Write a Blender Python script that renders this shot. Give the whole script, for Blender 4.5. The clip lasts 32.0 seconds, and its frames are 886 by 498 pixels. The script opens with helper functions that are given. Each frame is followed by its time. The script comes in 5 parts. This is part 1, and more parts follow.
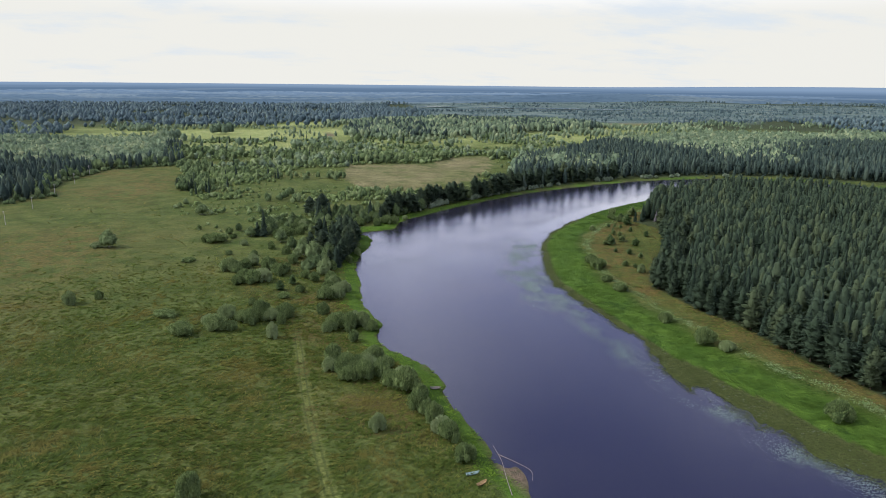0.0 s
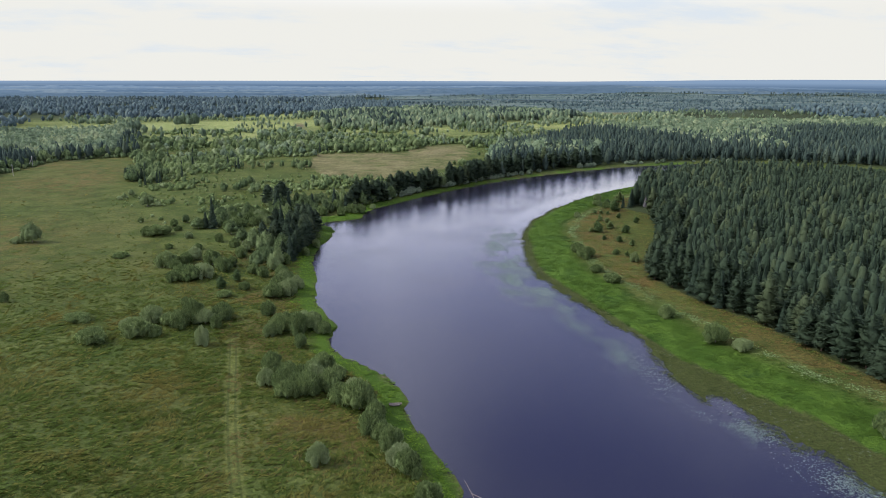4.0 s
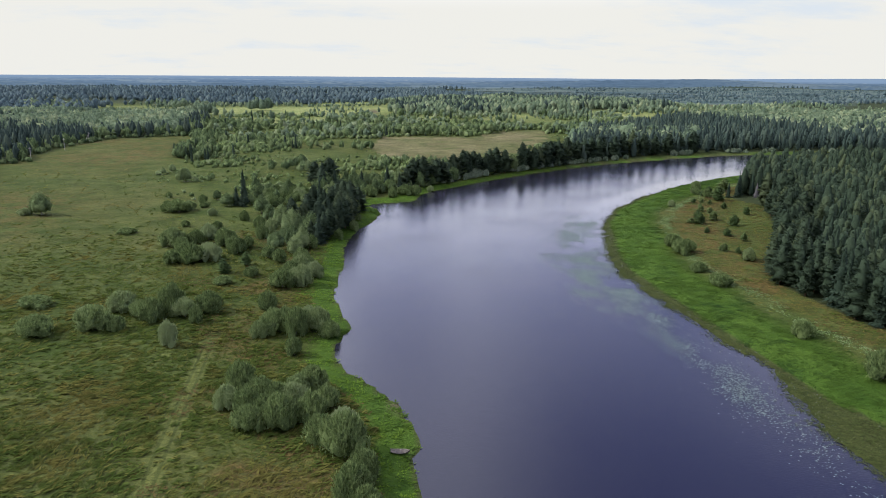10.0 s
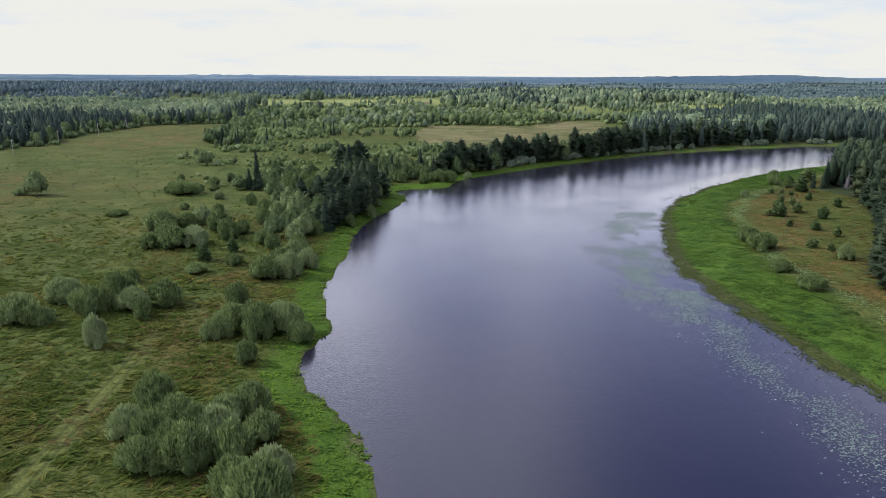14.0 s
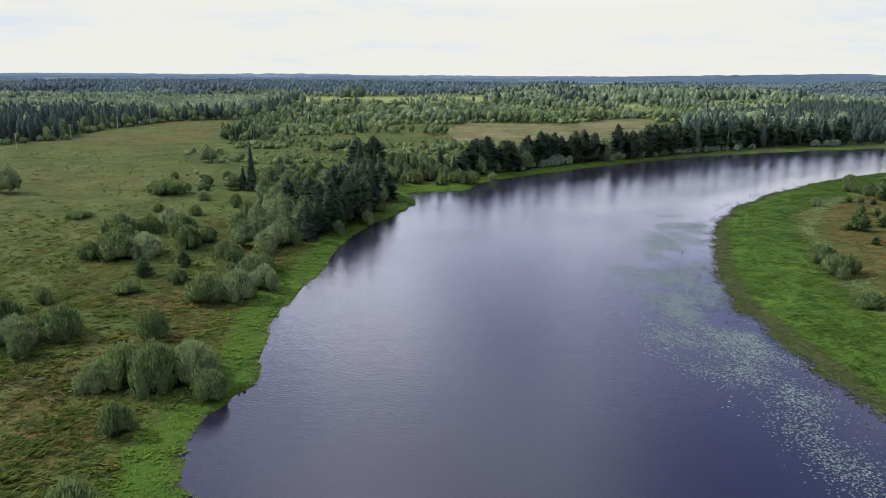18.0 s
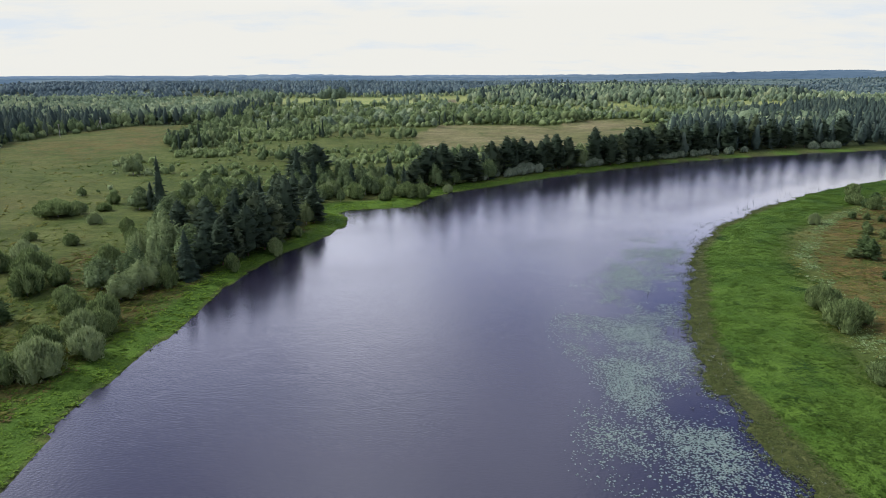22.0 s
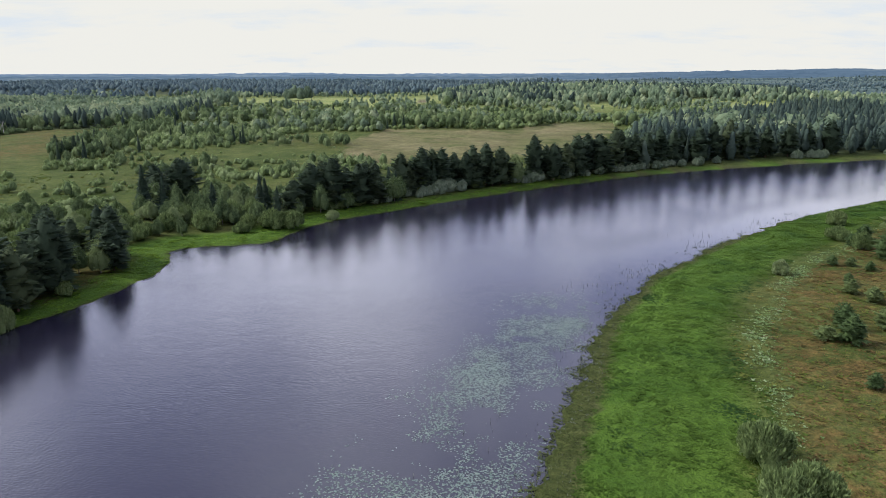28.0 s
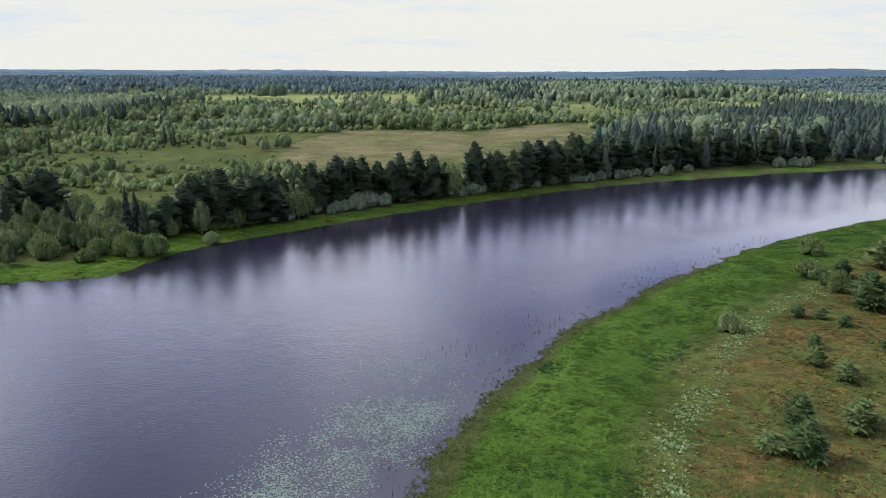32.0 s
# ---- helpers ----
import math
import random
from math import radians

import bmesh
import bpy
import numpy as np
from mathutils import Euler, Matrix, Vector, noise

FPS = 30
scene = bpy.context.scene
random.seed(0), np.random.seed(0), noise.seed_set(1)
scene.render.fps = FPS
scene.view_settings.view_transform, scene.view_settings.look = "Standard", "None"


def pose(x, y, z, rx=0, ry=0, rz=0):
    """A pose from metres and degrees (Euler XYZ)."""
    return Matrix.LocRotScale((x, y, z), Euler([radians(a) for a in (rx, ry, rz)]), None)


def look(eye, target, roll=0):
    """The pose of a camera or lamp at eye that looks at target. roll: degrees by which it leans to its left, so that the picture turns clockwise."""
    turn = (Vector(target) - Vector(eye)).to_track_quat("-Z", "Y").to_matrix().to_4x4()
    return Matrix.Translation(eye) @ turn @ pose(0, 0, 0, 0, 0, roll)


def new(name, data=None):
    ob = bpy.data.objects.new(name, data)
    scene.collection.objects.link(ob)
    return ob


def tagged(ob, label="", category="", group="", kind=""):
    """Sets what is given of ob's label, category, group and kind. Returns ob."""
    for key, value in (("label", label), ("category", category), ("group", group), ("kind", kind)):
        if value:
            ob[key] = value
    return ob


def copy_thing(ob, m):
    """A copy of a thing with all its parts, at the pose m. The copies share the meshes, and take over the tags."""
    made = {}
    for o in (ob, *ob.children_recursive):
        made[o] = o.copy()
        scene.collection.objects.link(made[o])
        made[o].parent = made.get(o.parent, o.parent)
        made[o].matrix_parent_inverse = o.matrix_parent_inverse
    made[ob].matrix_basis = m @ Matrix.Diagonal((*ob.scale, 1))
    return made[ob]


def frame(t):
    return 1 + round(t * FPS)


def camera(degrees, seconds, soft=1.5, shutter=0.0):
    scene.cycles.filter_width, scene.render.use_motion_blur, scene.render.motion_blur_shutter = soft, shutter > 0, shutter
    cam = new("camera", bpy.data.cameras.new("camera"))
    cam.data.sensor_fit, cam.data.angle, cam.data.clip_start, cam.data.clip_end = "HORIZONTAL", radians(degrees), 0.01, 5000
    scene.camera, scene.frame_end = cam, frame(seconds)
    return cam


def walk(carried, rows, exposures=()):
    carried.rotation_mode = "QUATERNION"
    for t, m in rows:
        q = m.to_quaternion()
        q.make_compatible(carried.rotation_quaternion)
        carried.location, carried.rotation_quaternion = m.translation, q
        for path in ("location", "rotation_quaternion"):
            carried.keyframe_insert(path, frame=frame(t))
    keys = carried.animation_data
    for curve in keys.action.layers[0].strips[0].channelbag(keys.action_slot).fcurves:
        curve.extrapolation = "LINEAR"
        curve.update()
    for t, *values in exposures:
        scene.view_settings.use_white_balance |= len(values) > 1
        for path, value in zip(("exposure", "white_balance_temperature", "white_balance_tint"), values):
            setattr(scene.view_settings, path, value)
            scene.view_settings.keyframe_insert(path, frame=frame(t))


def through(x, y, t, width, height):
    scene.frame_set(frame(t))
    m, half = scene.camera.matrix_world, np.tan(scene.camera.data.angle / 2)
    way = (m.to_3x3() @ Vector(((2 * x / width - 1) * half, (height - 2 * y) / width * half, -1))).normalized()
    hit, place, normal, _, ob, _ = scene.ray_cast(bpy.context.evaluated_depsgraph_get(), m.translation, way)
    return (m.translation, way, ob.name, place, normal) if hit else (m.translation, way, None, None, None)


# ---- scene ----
cam = camera(65.1, 32.0, soft=0.75)
PATH = [
    (0, pose(-75.87, -166.21, 100.82, 76.391, -0.591, -14.388)),
    (1, pose(-72.15, -156.56, 97.42, 76.288, -0.446, -14.530)),
    (2, pose(-68.29, -146.83, 94.06, 76.236, -0.412, -15.163)),
    (3, pose(-64.18, -137.17, 90.73, 76.146, -0.248, -15.873)),
    (6, pose(-51.07, -108.42, 81.41, 75.868, -0.268, -16.364)),
    (7, pose(-46.86, -99.03, 78.21, 75.799, -0.455, -16.474)),
    (8, pose(-42.80, -89.78, 74.97, 75.758, -0.404, -15.971)),
    (9, pose(-38.83, -80.70, 71.71, 75.745, -0.399, -12.485)),
    (10, pose(-35.05, -71.86, 68.47, 75.760, -0.458, -9.281)),
    (11, pose(-31.09, -62.90, 65.17, 75.761, -0.414, -6.915)),
    (12, pose(-26.70, -53.71, 61.83, 75.703, -0.422, -5.583)),
    (13, pose(-22.00, -44.23, 58.40, 75.710, -0.374, -4.931)),
    (14, pose(-17.16, -34.65, 55.23, 75.669, -0.349, -4.288)),
    (15, pose(-12.42, -25.05, 52.66, 75.500, -0.316, -2.926)),
    (15.5, pose(-10.17, -20.25, 51.64, 75.487, -0.565, -1.688)),
    (17.5, pose(-2.07, -0.84, 50.13, 75.641, -0.244, 0.048)),
    (18, pose(0.00, 4.00, 50.00, 75.633, -0.372, 0.000)),
    (20, pose(9.51, 24.08, 49.95, 75.671, -0.188, -0.012)),
    (20.5, pose(12.27, 29.12, 49.90, 75.646, -0.098, -0.077)),
    (23, pose(27.62, 54.05, 49.49, 75.592, 0.221, -0.197)),
    (25.5, pose(43.79, 78.95, 48.98, 75.515, 0.222, -0.297)),
    (28, pose(60.07, 103.59, 49.18, 75.486, 0.097, -0.300)),
    (30, pose(73.51, 122.93, 49.04, 75.466, -0.302, -0.194)),
    (32, pose(87.73, 142.61, 48.52, 75.320, -0.249, -0.406)),
]
walk(cam, PATH, [(0.0, 0.0, 5650, 10), (32.0, 0.0, 5650, 10)])

# ---------------------------------------------------------------- light
SUN_AZ, SUN_EL = radians(-78), radians(40)  # azimuth from +y towards +x
sun_dir = Vector((math.sin(SUN_AZ) * math.cos(SUN_EL), math.cos(SUN_AZ) * math.cos(SUN_EL), math.sin(SUN_EL)))
sun = new("sun", bpy.data.lights.new("sun", "SUN"))
sun.data.energy, sun.data.angle, sun.data.color = 4.4, radians(2), (1.0, 0.94, 0.84)
sun.matrix_world = look(sun_dir * 300, (0, 0, 0))

world = bpy.data.worlds.new("sky")
scene.world = world
world.use_nodes = True


class Tree:
    """Short writing for node trees."""

    def __init__(self, tree):
        self.tree = tree

    def node(self, kind, **values):
        n = self.tree.nodes.new(kind)
        for key, value in values.items():
            if key in n.inputs:
                self.put(n.inputs[key], value)
            else:
                setattr(n, key, value)
        return n

    def put(self, socket, value):
        if isinstance(value, bpy.types.NodeSocket):
            self.tree.links.new(value, socket)
        else:
            socket.default_value = value

    def math(self, op, a, b=0.0, clamp=False):
        n = self.tree.nodes.new("ShaderNodeMath")
        n.operation, n.use_clamp = op, clamp
        self.put(n.inputs[0], a)
        self.put(n.inputs[1], b)
        return n.outputs[0]

    def mix(self, fac, a, b, blend="MIX"):
        n = self.tree.nodes.new("ShaderNodeMix")
        n.data_type, n.blend_type = "RGBA", blend
        self.put(n.inputs[0], fac)
        for socket, value in ((n.inputs[6], a), (n.inputs[7], b)):
            self.put(socket, value if isinstance(value, bpy.types.NodeSocket) else (*value, 1.0))
        return n.outputs[2]

    def noise(self, vector, scale, detail=3.0, rough=0.55):
        n = self.tree.nodes.new("ShaderNodeTexNoise")
        n.inputs["Scale"].default_value, n.inputs["Detail"].default_value, n.inputs["Roughness"].default_value = scale, detail, rough
        if vector is not None:
            self.tree.links.new(vector, n.inputs["Vector"])
        return n.outputs["Fac"]

    def ramp(self, fac, low, high):
        n = self.tree.nodes.new("ShaderNodeMapRange")
        n.interpolation_type = "SMOOTHSTEP"
        self.put(n.inputs[0], fac)
        n.inputs[1].default_value, n.inputs[2].default_value = low, high
        return n.outputs[0]

    def stretch(self, vector, scale):
        n = self.tree.nodes.new("ShaderNodeVectorMath")
        n.operation = "MULTIPLY"
        self.tree.links.new(vector, n.inputs[0])
        n.inputs[1].default_value = scale
        return n.outputs[0]


w = Tree(world.node_tree)
world.node_tree.nodes.clear()
sky = w.node("ShaderNodeTexSky", sky_type="NISHITA", sun_disc=False, sun_elevation=SUN_EL, sun_rotation=SUN_AZ, air_density=1.0, dust_density=1.5)
coord = w.node("ShaderNodeTexCoord").outputs["Generated"]
split = w.node("ShaderNodeSeparateXYZ", Vector=coord)
height = split.outputs["Z"]
flat = w.node("ShaderNodeCombineXYZ", X=w.math("DIVIDE", split.outputs["X"], w.math("ADD", w.math("ABSOLUTE", height), 0.18)),
              Y=w.math("DIVIDE", split.outputs["Y"], w.math("ADD", w.math("ABSOLUTE", height), 0.18))).outputs[0]
turned = w.node("ShaderNodeVectorRotate", rotation_type="Z_AXIS", Vector=flat, Angle=radians(-11)).outputs[0]
puffs = w.noise(turned, 0.8, 6.0, 0.6)
streaks = w.noise(w.stretch(flat, (0.7, 1.0, 1.0)), 1.0, 6.0, 0.62)
low = w.ramp(height, 0.36, 0.10)
toward = w.node("ShaderNodeVectorMath", operation="DOT_PRODUCT")
w.tree.links.new(coord, toward.inputs[0])
toward.inputs[1].default_value = sun_dir
cover = w.math("ADD", w.math("ADD", w.ramp(puffs, 0.42, 0.62), low), w.math("MULTIPLY", w.ramp(toward.outputs["Value"], 0.34, 0.50), 0.22), clamp=True)
clear = w.math("MULTIPLY", w.ramp(toward.outputs["Value"], 0.42, 0.12), w.math("MULTIPLY", w.ramp(height, 0.32, 0.46), w.ramp(height, 0.80, 0.62)))
cover = w.math("MULTIPLY", cover, w.math("SUBTRACT", 1.0, w.math("MULTIPLY", clear, 0.93)))
glow = w.math("POWER", w.math("MAXIMUM", toward.outputs["Value"], 0.0), 2.0)
lift = w.math("ADD", 1.0, w.math("MULTIPLY", glow, w.math("MULTIPLY", w.ramp(height, 0.12, 0.40), 0.7)))
cloud = w.mix(w.ramp(height, 0.08, 0.23), (9.35, 8.5, 6.95), (23.0, 21.7, 22.6))
cloud = w.mix(w.math("MULTIPLY", w.ramp(streaks, 0.50, 0.68), w.math("MULTIPLY", w.ramp(height, 0.34, 0.12), 0.7)), cloud, (7.3, 7.6, 7.6))
bright = w.node("ShaderNodeVectorMath", operation="SCALE", Vector=cloud, Scale=lift)
tint = w.mix(cover, w.mix(0.75, sky.outputs["Color"], (1.6, 2.4, 7.8)), bright.outputs[0])
# the hazy rim of the land, painted into the sky colour far beyond the woods
rim = w.math("ADD", w.math("MULTIPLY", w.ramp(split.outputs["X"], 0.42, 0.70), 0.0036), -0.0061)
strata = w.noise(w.stretch(coord, (5.0, 5.0, 500.0)), 1.0, 3.0, 0.6)
haze = w.mix(w.ramp(w.math("ADD", height, w.math("MULTIPLY", strata, 0.003)), -0.0125, -0.0045), (1.35, 1.95, 2.70), (2.7, 3.5, 4.5))
haze = w.mix(w.math("MULTIPLY", w.ramp(strata, 0.52, 0.66), 0.35), haze, (3.2, 3.7, 4.0))
tint = w.mix(w.math("GREATER_THAN", rim, height), tint, haze)
back = w.node("ShaderNodeBackground", Color=tint, Strength=0.1)
out = w.node("ShaderNodeOutputWorld", Surface=back.outputs[0])

# ---------------------------------------------------------------- materials


def material(name):
    m = bpy.data.materials.new(name)
    m.use_nodes = True
    m.node_tree.nodes.clear()
    return m, Tree(m.node_tree)


def finish(t, color, rough=0.8, spec=0.2, bump=None, strength=0.4, distance=0.1, through=0.0, metallic=0.0):
    b = t.node("ShaderNodeBsdfPrincipled", **{"Base Color": color if isinstance(color, bpy.types.NodeSocket) else (*color, 1), "Roughness": rough,
                                              "Specular IOR Level": spec, "Metallic": metallic})
    if bump is not None:
        n = t.node("ShaderNodeBump", Strength=strength, Distance=distance, Height=bump)
        t.tree.links.new(n.outputs[0], b.inputs["Normal"])
    surface = b.outputs[0]
    if through > 0:
        tr = t.node("ShaderNodeBsdfTranslucent", Color=color)
        mixed = t.node("ShaderNodeMixShader", Fac=through)
        t.tree.links.new(surface, mixed.inputs[1])
        t.tree.links.new(tr.outputs[0], mixed.inputs[2])
        surface = mixed.outputs[0]
    t.node("ShaderNodeOutputMaterial", Surface=surface)


def foliage(name, dark, light, third=None, through=0.25, grain=1.6, relief=0.25, patch=None, patch_scale=0.085, leafy=0.30, gloss=(0.8, 0.08)):
    """Leaf clumps: tone by tree (the attribute and the object), by clump, and a leafy grain with relief."""
    m, t = material(name)
    tone = t.node("ShaderNodeAttribute", attribute_name="tone").outputs["Fac"]
    obj = t.node("ShaderNodeObjectInfo").outputs["Random"]
    geo = t.node("ShaderNodeNewGeometry").outputs["Random Per Island"]
    pos = t.node("ShaderNodeNewGeometry").outputs["Position"]
    each = t.math("FRACT", t.math("ADD", tone, obj))
    wide = t.ramp(t.noise(pos, 0.02, 2.0), 0.35, 0.65)
    fine = t.noise(pos, grain, 3.0, 0.7)
    v = t.math("ADD", t.math("MULTIPLY", each, min(0.34, leafy * 1.2)), t.math("MULTIPLY", geo, leafy))
    v = t.math("ADD", v, t.math("MULTIPLY", t.math("SUBTRACT", fine, 0.32), 1.1), clamp=True)
    c = t.mix(v, dark, light)
    if third:
        c = t.mix(t.math("MULTIPLY", t.ramp(each, 0.62, 0.95), t.math("ADD", 0.4, t.math("MULTIPLY", wide, 0.4))), c, third)
    if patch:
        c = t.mix(t.math("MULTIPLY", t.ramp(t.noise(pos, patch_scale, 4.0, 0.65), 0.48, 0.66), 0.8), c, t.mix(v, [k * 0.6 for k in patch], patch))
    finish(t, c, gloss[0], gloss[1], fine if relief else None, 0.9, relief, through=through)
    return m


M_PINE = foliage("pine_needles", (0.024, 0.039, 0.022), (0.061, 0.082, 0.043), (0.084, 0.102, 0.043), 0.38, 1.3, 0.2)
# pine needles again, paler and bluer to carry the haze of distance
M_HAZEPINE = foliage("hazed_pine_needles", (0.024, 0.040, 0.032), (0.068, 0.092, 0.066), (0.086, 0.108, 0.066), 0.3, 1.3, 0.3)
M_SPRUCE = foliage("spruce_needles", (0.020, 0.034, 0.022), (0.054, 0.075, 0.042), None, 0.32, 1.5, 0.2)
# far birches: sunlight and some blue haze are painted into the leaf colour
M_SUNBIRCH = foliage("sunlit_birch_leaves", (0.048, 0.080, 0.046), (0.235, 0.284, 0.146), (0.290, 0.318, 0.158), 0.3, 1.1, 0.8, (0.100, 0.140, 0.084), 0.022)
# darker leaf colour for trees outside the painted sunlight
M_ALDER = foliage("alder_leaves", (0.024, 0.044, 0.015), (0.142, 0.184, 0.070), (0.180, 0.215, 0.084), 0.32, 1.4, 0.4, None, 0.085, 0.46)
M_WILLOW = foliage("willow_leaves", (0.026, 0.048, 0.013), (0.185, 0.232, 0.078), (0.235, 0.275, 0.125), 0.35, 2.4, 0.2, None, 0.085, 0.6)
M_YOUNG = foliage("young_pine_needles", (0.022, 0.042, 0.013), (0.105, 0.146, 0.048), (0.125, 0.152, 0.050), 0.3, 2.4, 0.2)
M_SILVER = foliage("silver_willow_leaves", (0.026, 0.050, 0.020), (0.195, 0.230, 0.145), None, 0.3, 2.8, 0.2, None, 0.085, 0.85)
# blue haze of the distance is mixed into these leaf colours
M_HAZEWOOD = foliage("hazed_wood_leaves", (0.036, 0.058, 0.058), (0.102, 0.136, 0.130), (0.124, 0.154, 0.124), 0.1, 0.25, 1.5, (0.048, 0.074, 0.076), 0.006)
M_SEDGE = foliage("sedge_blades", (0.025, 0.050, 0.006), (0.078, 0.126, 0.015), None, 0.45, 1.3, 0.0, (0.027, 0.063, 0.017), 0.05, 0.26)
M_BANK = foliage("bank_sedge_blades", (0.044, 0.086, 0.007), (0.145, 0.215, 0.020), None, 0.45, 1.3, 0.0, (0.054, 0.106, 0.016), 0.06, 0.26)
M_REED = foliage("water_sedge", (0.032, 0.042, 0.010), (0.076, 0.090, 0.022), None, 0.35, 1.6, 0.0)
M_STEM = foliage("horsetail_stems", (0.100, 0.110, 0.085), (0.190, 0.200, 0.165), None, 0.3, 1.6, 0.0)
M_GRASS = foliage("meadow_grass", (0.034, 0.056, 0.008), (0.112, 0.142, 0.024), (0.168, 0.150, 0.034), 0.4, 0.9, 0.0, (0.178, 0.150, 0.034), 0.05, 0.25)
M_DRY = foliage("dry_grass", (0.056, 0.042, 0.012), (0.165, 0.112, 0.038), (0.105, 0.112, 0.026), 0.35, 1.2, 0.0, None, 0.085, 0.2)
M_HERB = foliage("pale_herbs", (0.070, 0.115, 0.030), (0.175, 0.230, 0.085), (0.27, 0.31, 0.17), 0.3, 1.6, 0.0, None, 0.085, 0.4)
M_PAD = foliage("lily_pad_leaf", (0.042, 0.070, 0.048), (0.118, 0.152, 0.114), (0.160, 0.184, 0.134), 0.05, 1.6, 0.0, None, 0.085, 0.6, (0.5, 0.3))
M_DEAD = foliage("bare_twigs", (0.060, 0.056, 0.054), (0.135, 0.122, 0.118), None, 0.0, 1.6, 0.0)


def bark(name, a, b):
    m, t = material(name)
    pos = t.node("ShaderNodeTexCoord").outputs["Object"]
    n = t.noise(t.stretch(pos, (6.0, 6.0, 1.2)), 2.0, 4.0)
    finish(t, t.mix(n, a, b), 0.9, 0.1, n, 0.6, 0.05)
    return m


M_BARK = bark("pine_bark", (0.075, 0.050, 0.034), (0.170, 0.115, 0.078))
M_GREYBARK = bark("grey_bark", (0.09, 0.08, 0.07), (0.24, 0.22, 0.19))
M_POLE = bark("weathered_pole_wood", (0.22, 0.20, 0.18), (0.42, 0.39, 0.35))
M_PLANK = bark("bleached_log_wood", (0.10, 0.08, 0.06), (0.22, 0.19, 0.16))


def ground_material():
    m, t = material("meadow_ground")
    pos = t.node("ShaderNodeNewGeometry").outputs["Position"]

    def zone(name):
        return t.node("ShaderNodeAttribute", attribute_name=name).outputs["Fac"]

    big = t.noise(pos, 0.012, 4.0, 0.6)
    mid = t.noise(pos, 0.07, 4.0, 0.65)
    small = t.noise(pos, 0.9, 4.0, 0.7)
    tuft = t.noise(t.stretch(pos, (1.0, 1.0, 0.3)), 2.6, 3.0, 0.7)
    c = t.mix(t.ramp(mid, 0.30, 0.70), (0.038, 0.056, 0.009), (0.089, 0.102, 0.024))
    c = t.mix(t.math("MULTIPLY", t.ramp(big, 0.45, 0.72), 0.4), c, (0.118, 0.100, 0.030))
    c = t.mix(t.math("MULTIPLY", t.ramp(t.noise(pos, 0.05, 5.0, 0.7), 0.56, 0.72), 0.35), c, (0.098, 0.078, 0.026))
    rust = t.math("MULTIPLY", zone("dry"), t.ramp(t.noise(pos, 0.11, 5.0, 0.7), 0.40, 0.57))
    c = t.mix(t.math("MULTIPLY", rust, 0.85), c, t.mix(t.ramp(small, 0.3, 0.7), (0.080, 0.050, 0.014), (0.150, 0.094, 0.030)))
    c = t.mix(t.math("MULTIPLY", zone("tan"), t.ramp(t.noise(pos, 0.04, 5.0, 0.7), 0.25, 0.55)), c, t.mix(t.ramp(mid, 0.3, 0.7), (0.135, 0.108, 0.048), (0.205, 0.172, 0.082)))
    # sunlight on the distant meadows, painted as brighter ground
    c = t.mix(zone("bright"), c, t.mix(t.ramp(mid, 0.3, 0.7), (0.170, 0.205, 0.055), (0.270, 0.275, 0.095)))
    c = t.mix(zone("sedge"), c, t.mix(t.ramp(mid, 0.3, 0.7), (0.034, 0.066, 0.007), (0.062, 0.104, 0.012)))
    sep = t.node("ShaderNodeSeparateXYZ", Vector=pos)
    bend = t.math("MULTIPLY", t.math("SINE", t.math("MULTIPLY", sep.outputs["Y"], 0.045)), 0.7)
    off = t.math("ABSOLUTE", t.math("ADD", t.math("ADD", sep.outputs["X"], bend), t.math("ADD", 65.0, t.math("MULTIPLY", sep.outputs["Y"], 0.022))))
    along = t.ramp(sep.outputs["Y"], 112.0, 92.0)
    worn = t.math("MULTIPLY", t.ramp(off, 2.8, 1.0), along)
    c = t.mix(t.math("MULTIPLY", worn, t.math("ADD", 0.4, t.math("MULTIPLY", small, 0.6))), c, (0.115, 0.121, 0.030))
    rut = t.math("MULTIPLY", t.ramp(t.math("ABSOLUTE", t.math("SUBTRACT", off, 0.95)), 0.50, 0.15), along)
    c = t.mix(t.math("MULTIPLY", rut, t.math("MULTIPLY", t.ramp(small, 0.25, 0.6), 0.7)), c, (0.030, 0.040, 0.008))
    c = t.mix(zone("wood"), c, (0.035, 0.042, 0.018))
    # far bog heath, its colour shifted to blue for the hazy air
    heath = t.noise(t.stretch(pos, (1.0, 2.4, 1.0)), 0.006, 5.0, 0.65)
    c = t.mix(zone("bog"), c, t.mix(t.ramp(heath, 0.38, 0.62), (0.050, 0.078, 0.074), (0.120, 0.145, 0.118)))
    c = t.mix(zone("sand"), c, t.mix(small, (0.085, 0.060, 0.040), (0.150, 0.108, 0.072)))
    c = t.mix(zone("mud"), c, (0.040, 0.034, 0.020))
    c = t.mix(zone("shoal"), c, t.mix(t.ramp(small, 0.3, 0.7), (0.034, 0.040, 0.010), (0.066, 0.072, 0.020)))
    # shade of hollows painted in as dark noise patches
    hollow_shade = t.noise(t.stretch(pos, (1.0, 1.5, 1.0)), 0.32, 4.0, 0.65)
    c = t.mix(t.math("MULTIPLY", t.ramp(hollow_shade, 0.52, 0.36), t.math("SUBTRACT", 0.62, t.math("MULTIPLY", zone("sedge"), 0.6))), c, t.mix(0.6, c, (0.012, 0.020, 0.004)))
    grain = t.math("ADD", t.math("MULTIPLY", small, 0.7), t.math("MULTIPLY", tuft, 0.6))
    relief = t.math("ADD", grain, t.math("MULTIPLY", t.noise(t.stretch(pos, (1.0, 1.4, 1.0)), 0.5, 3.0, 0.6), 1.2))
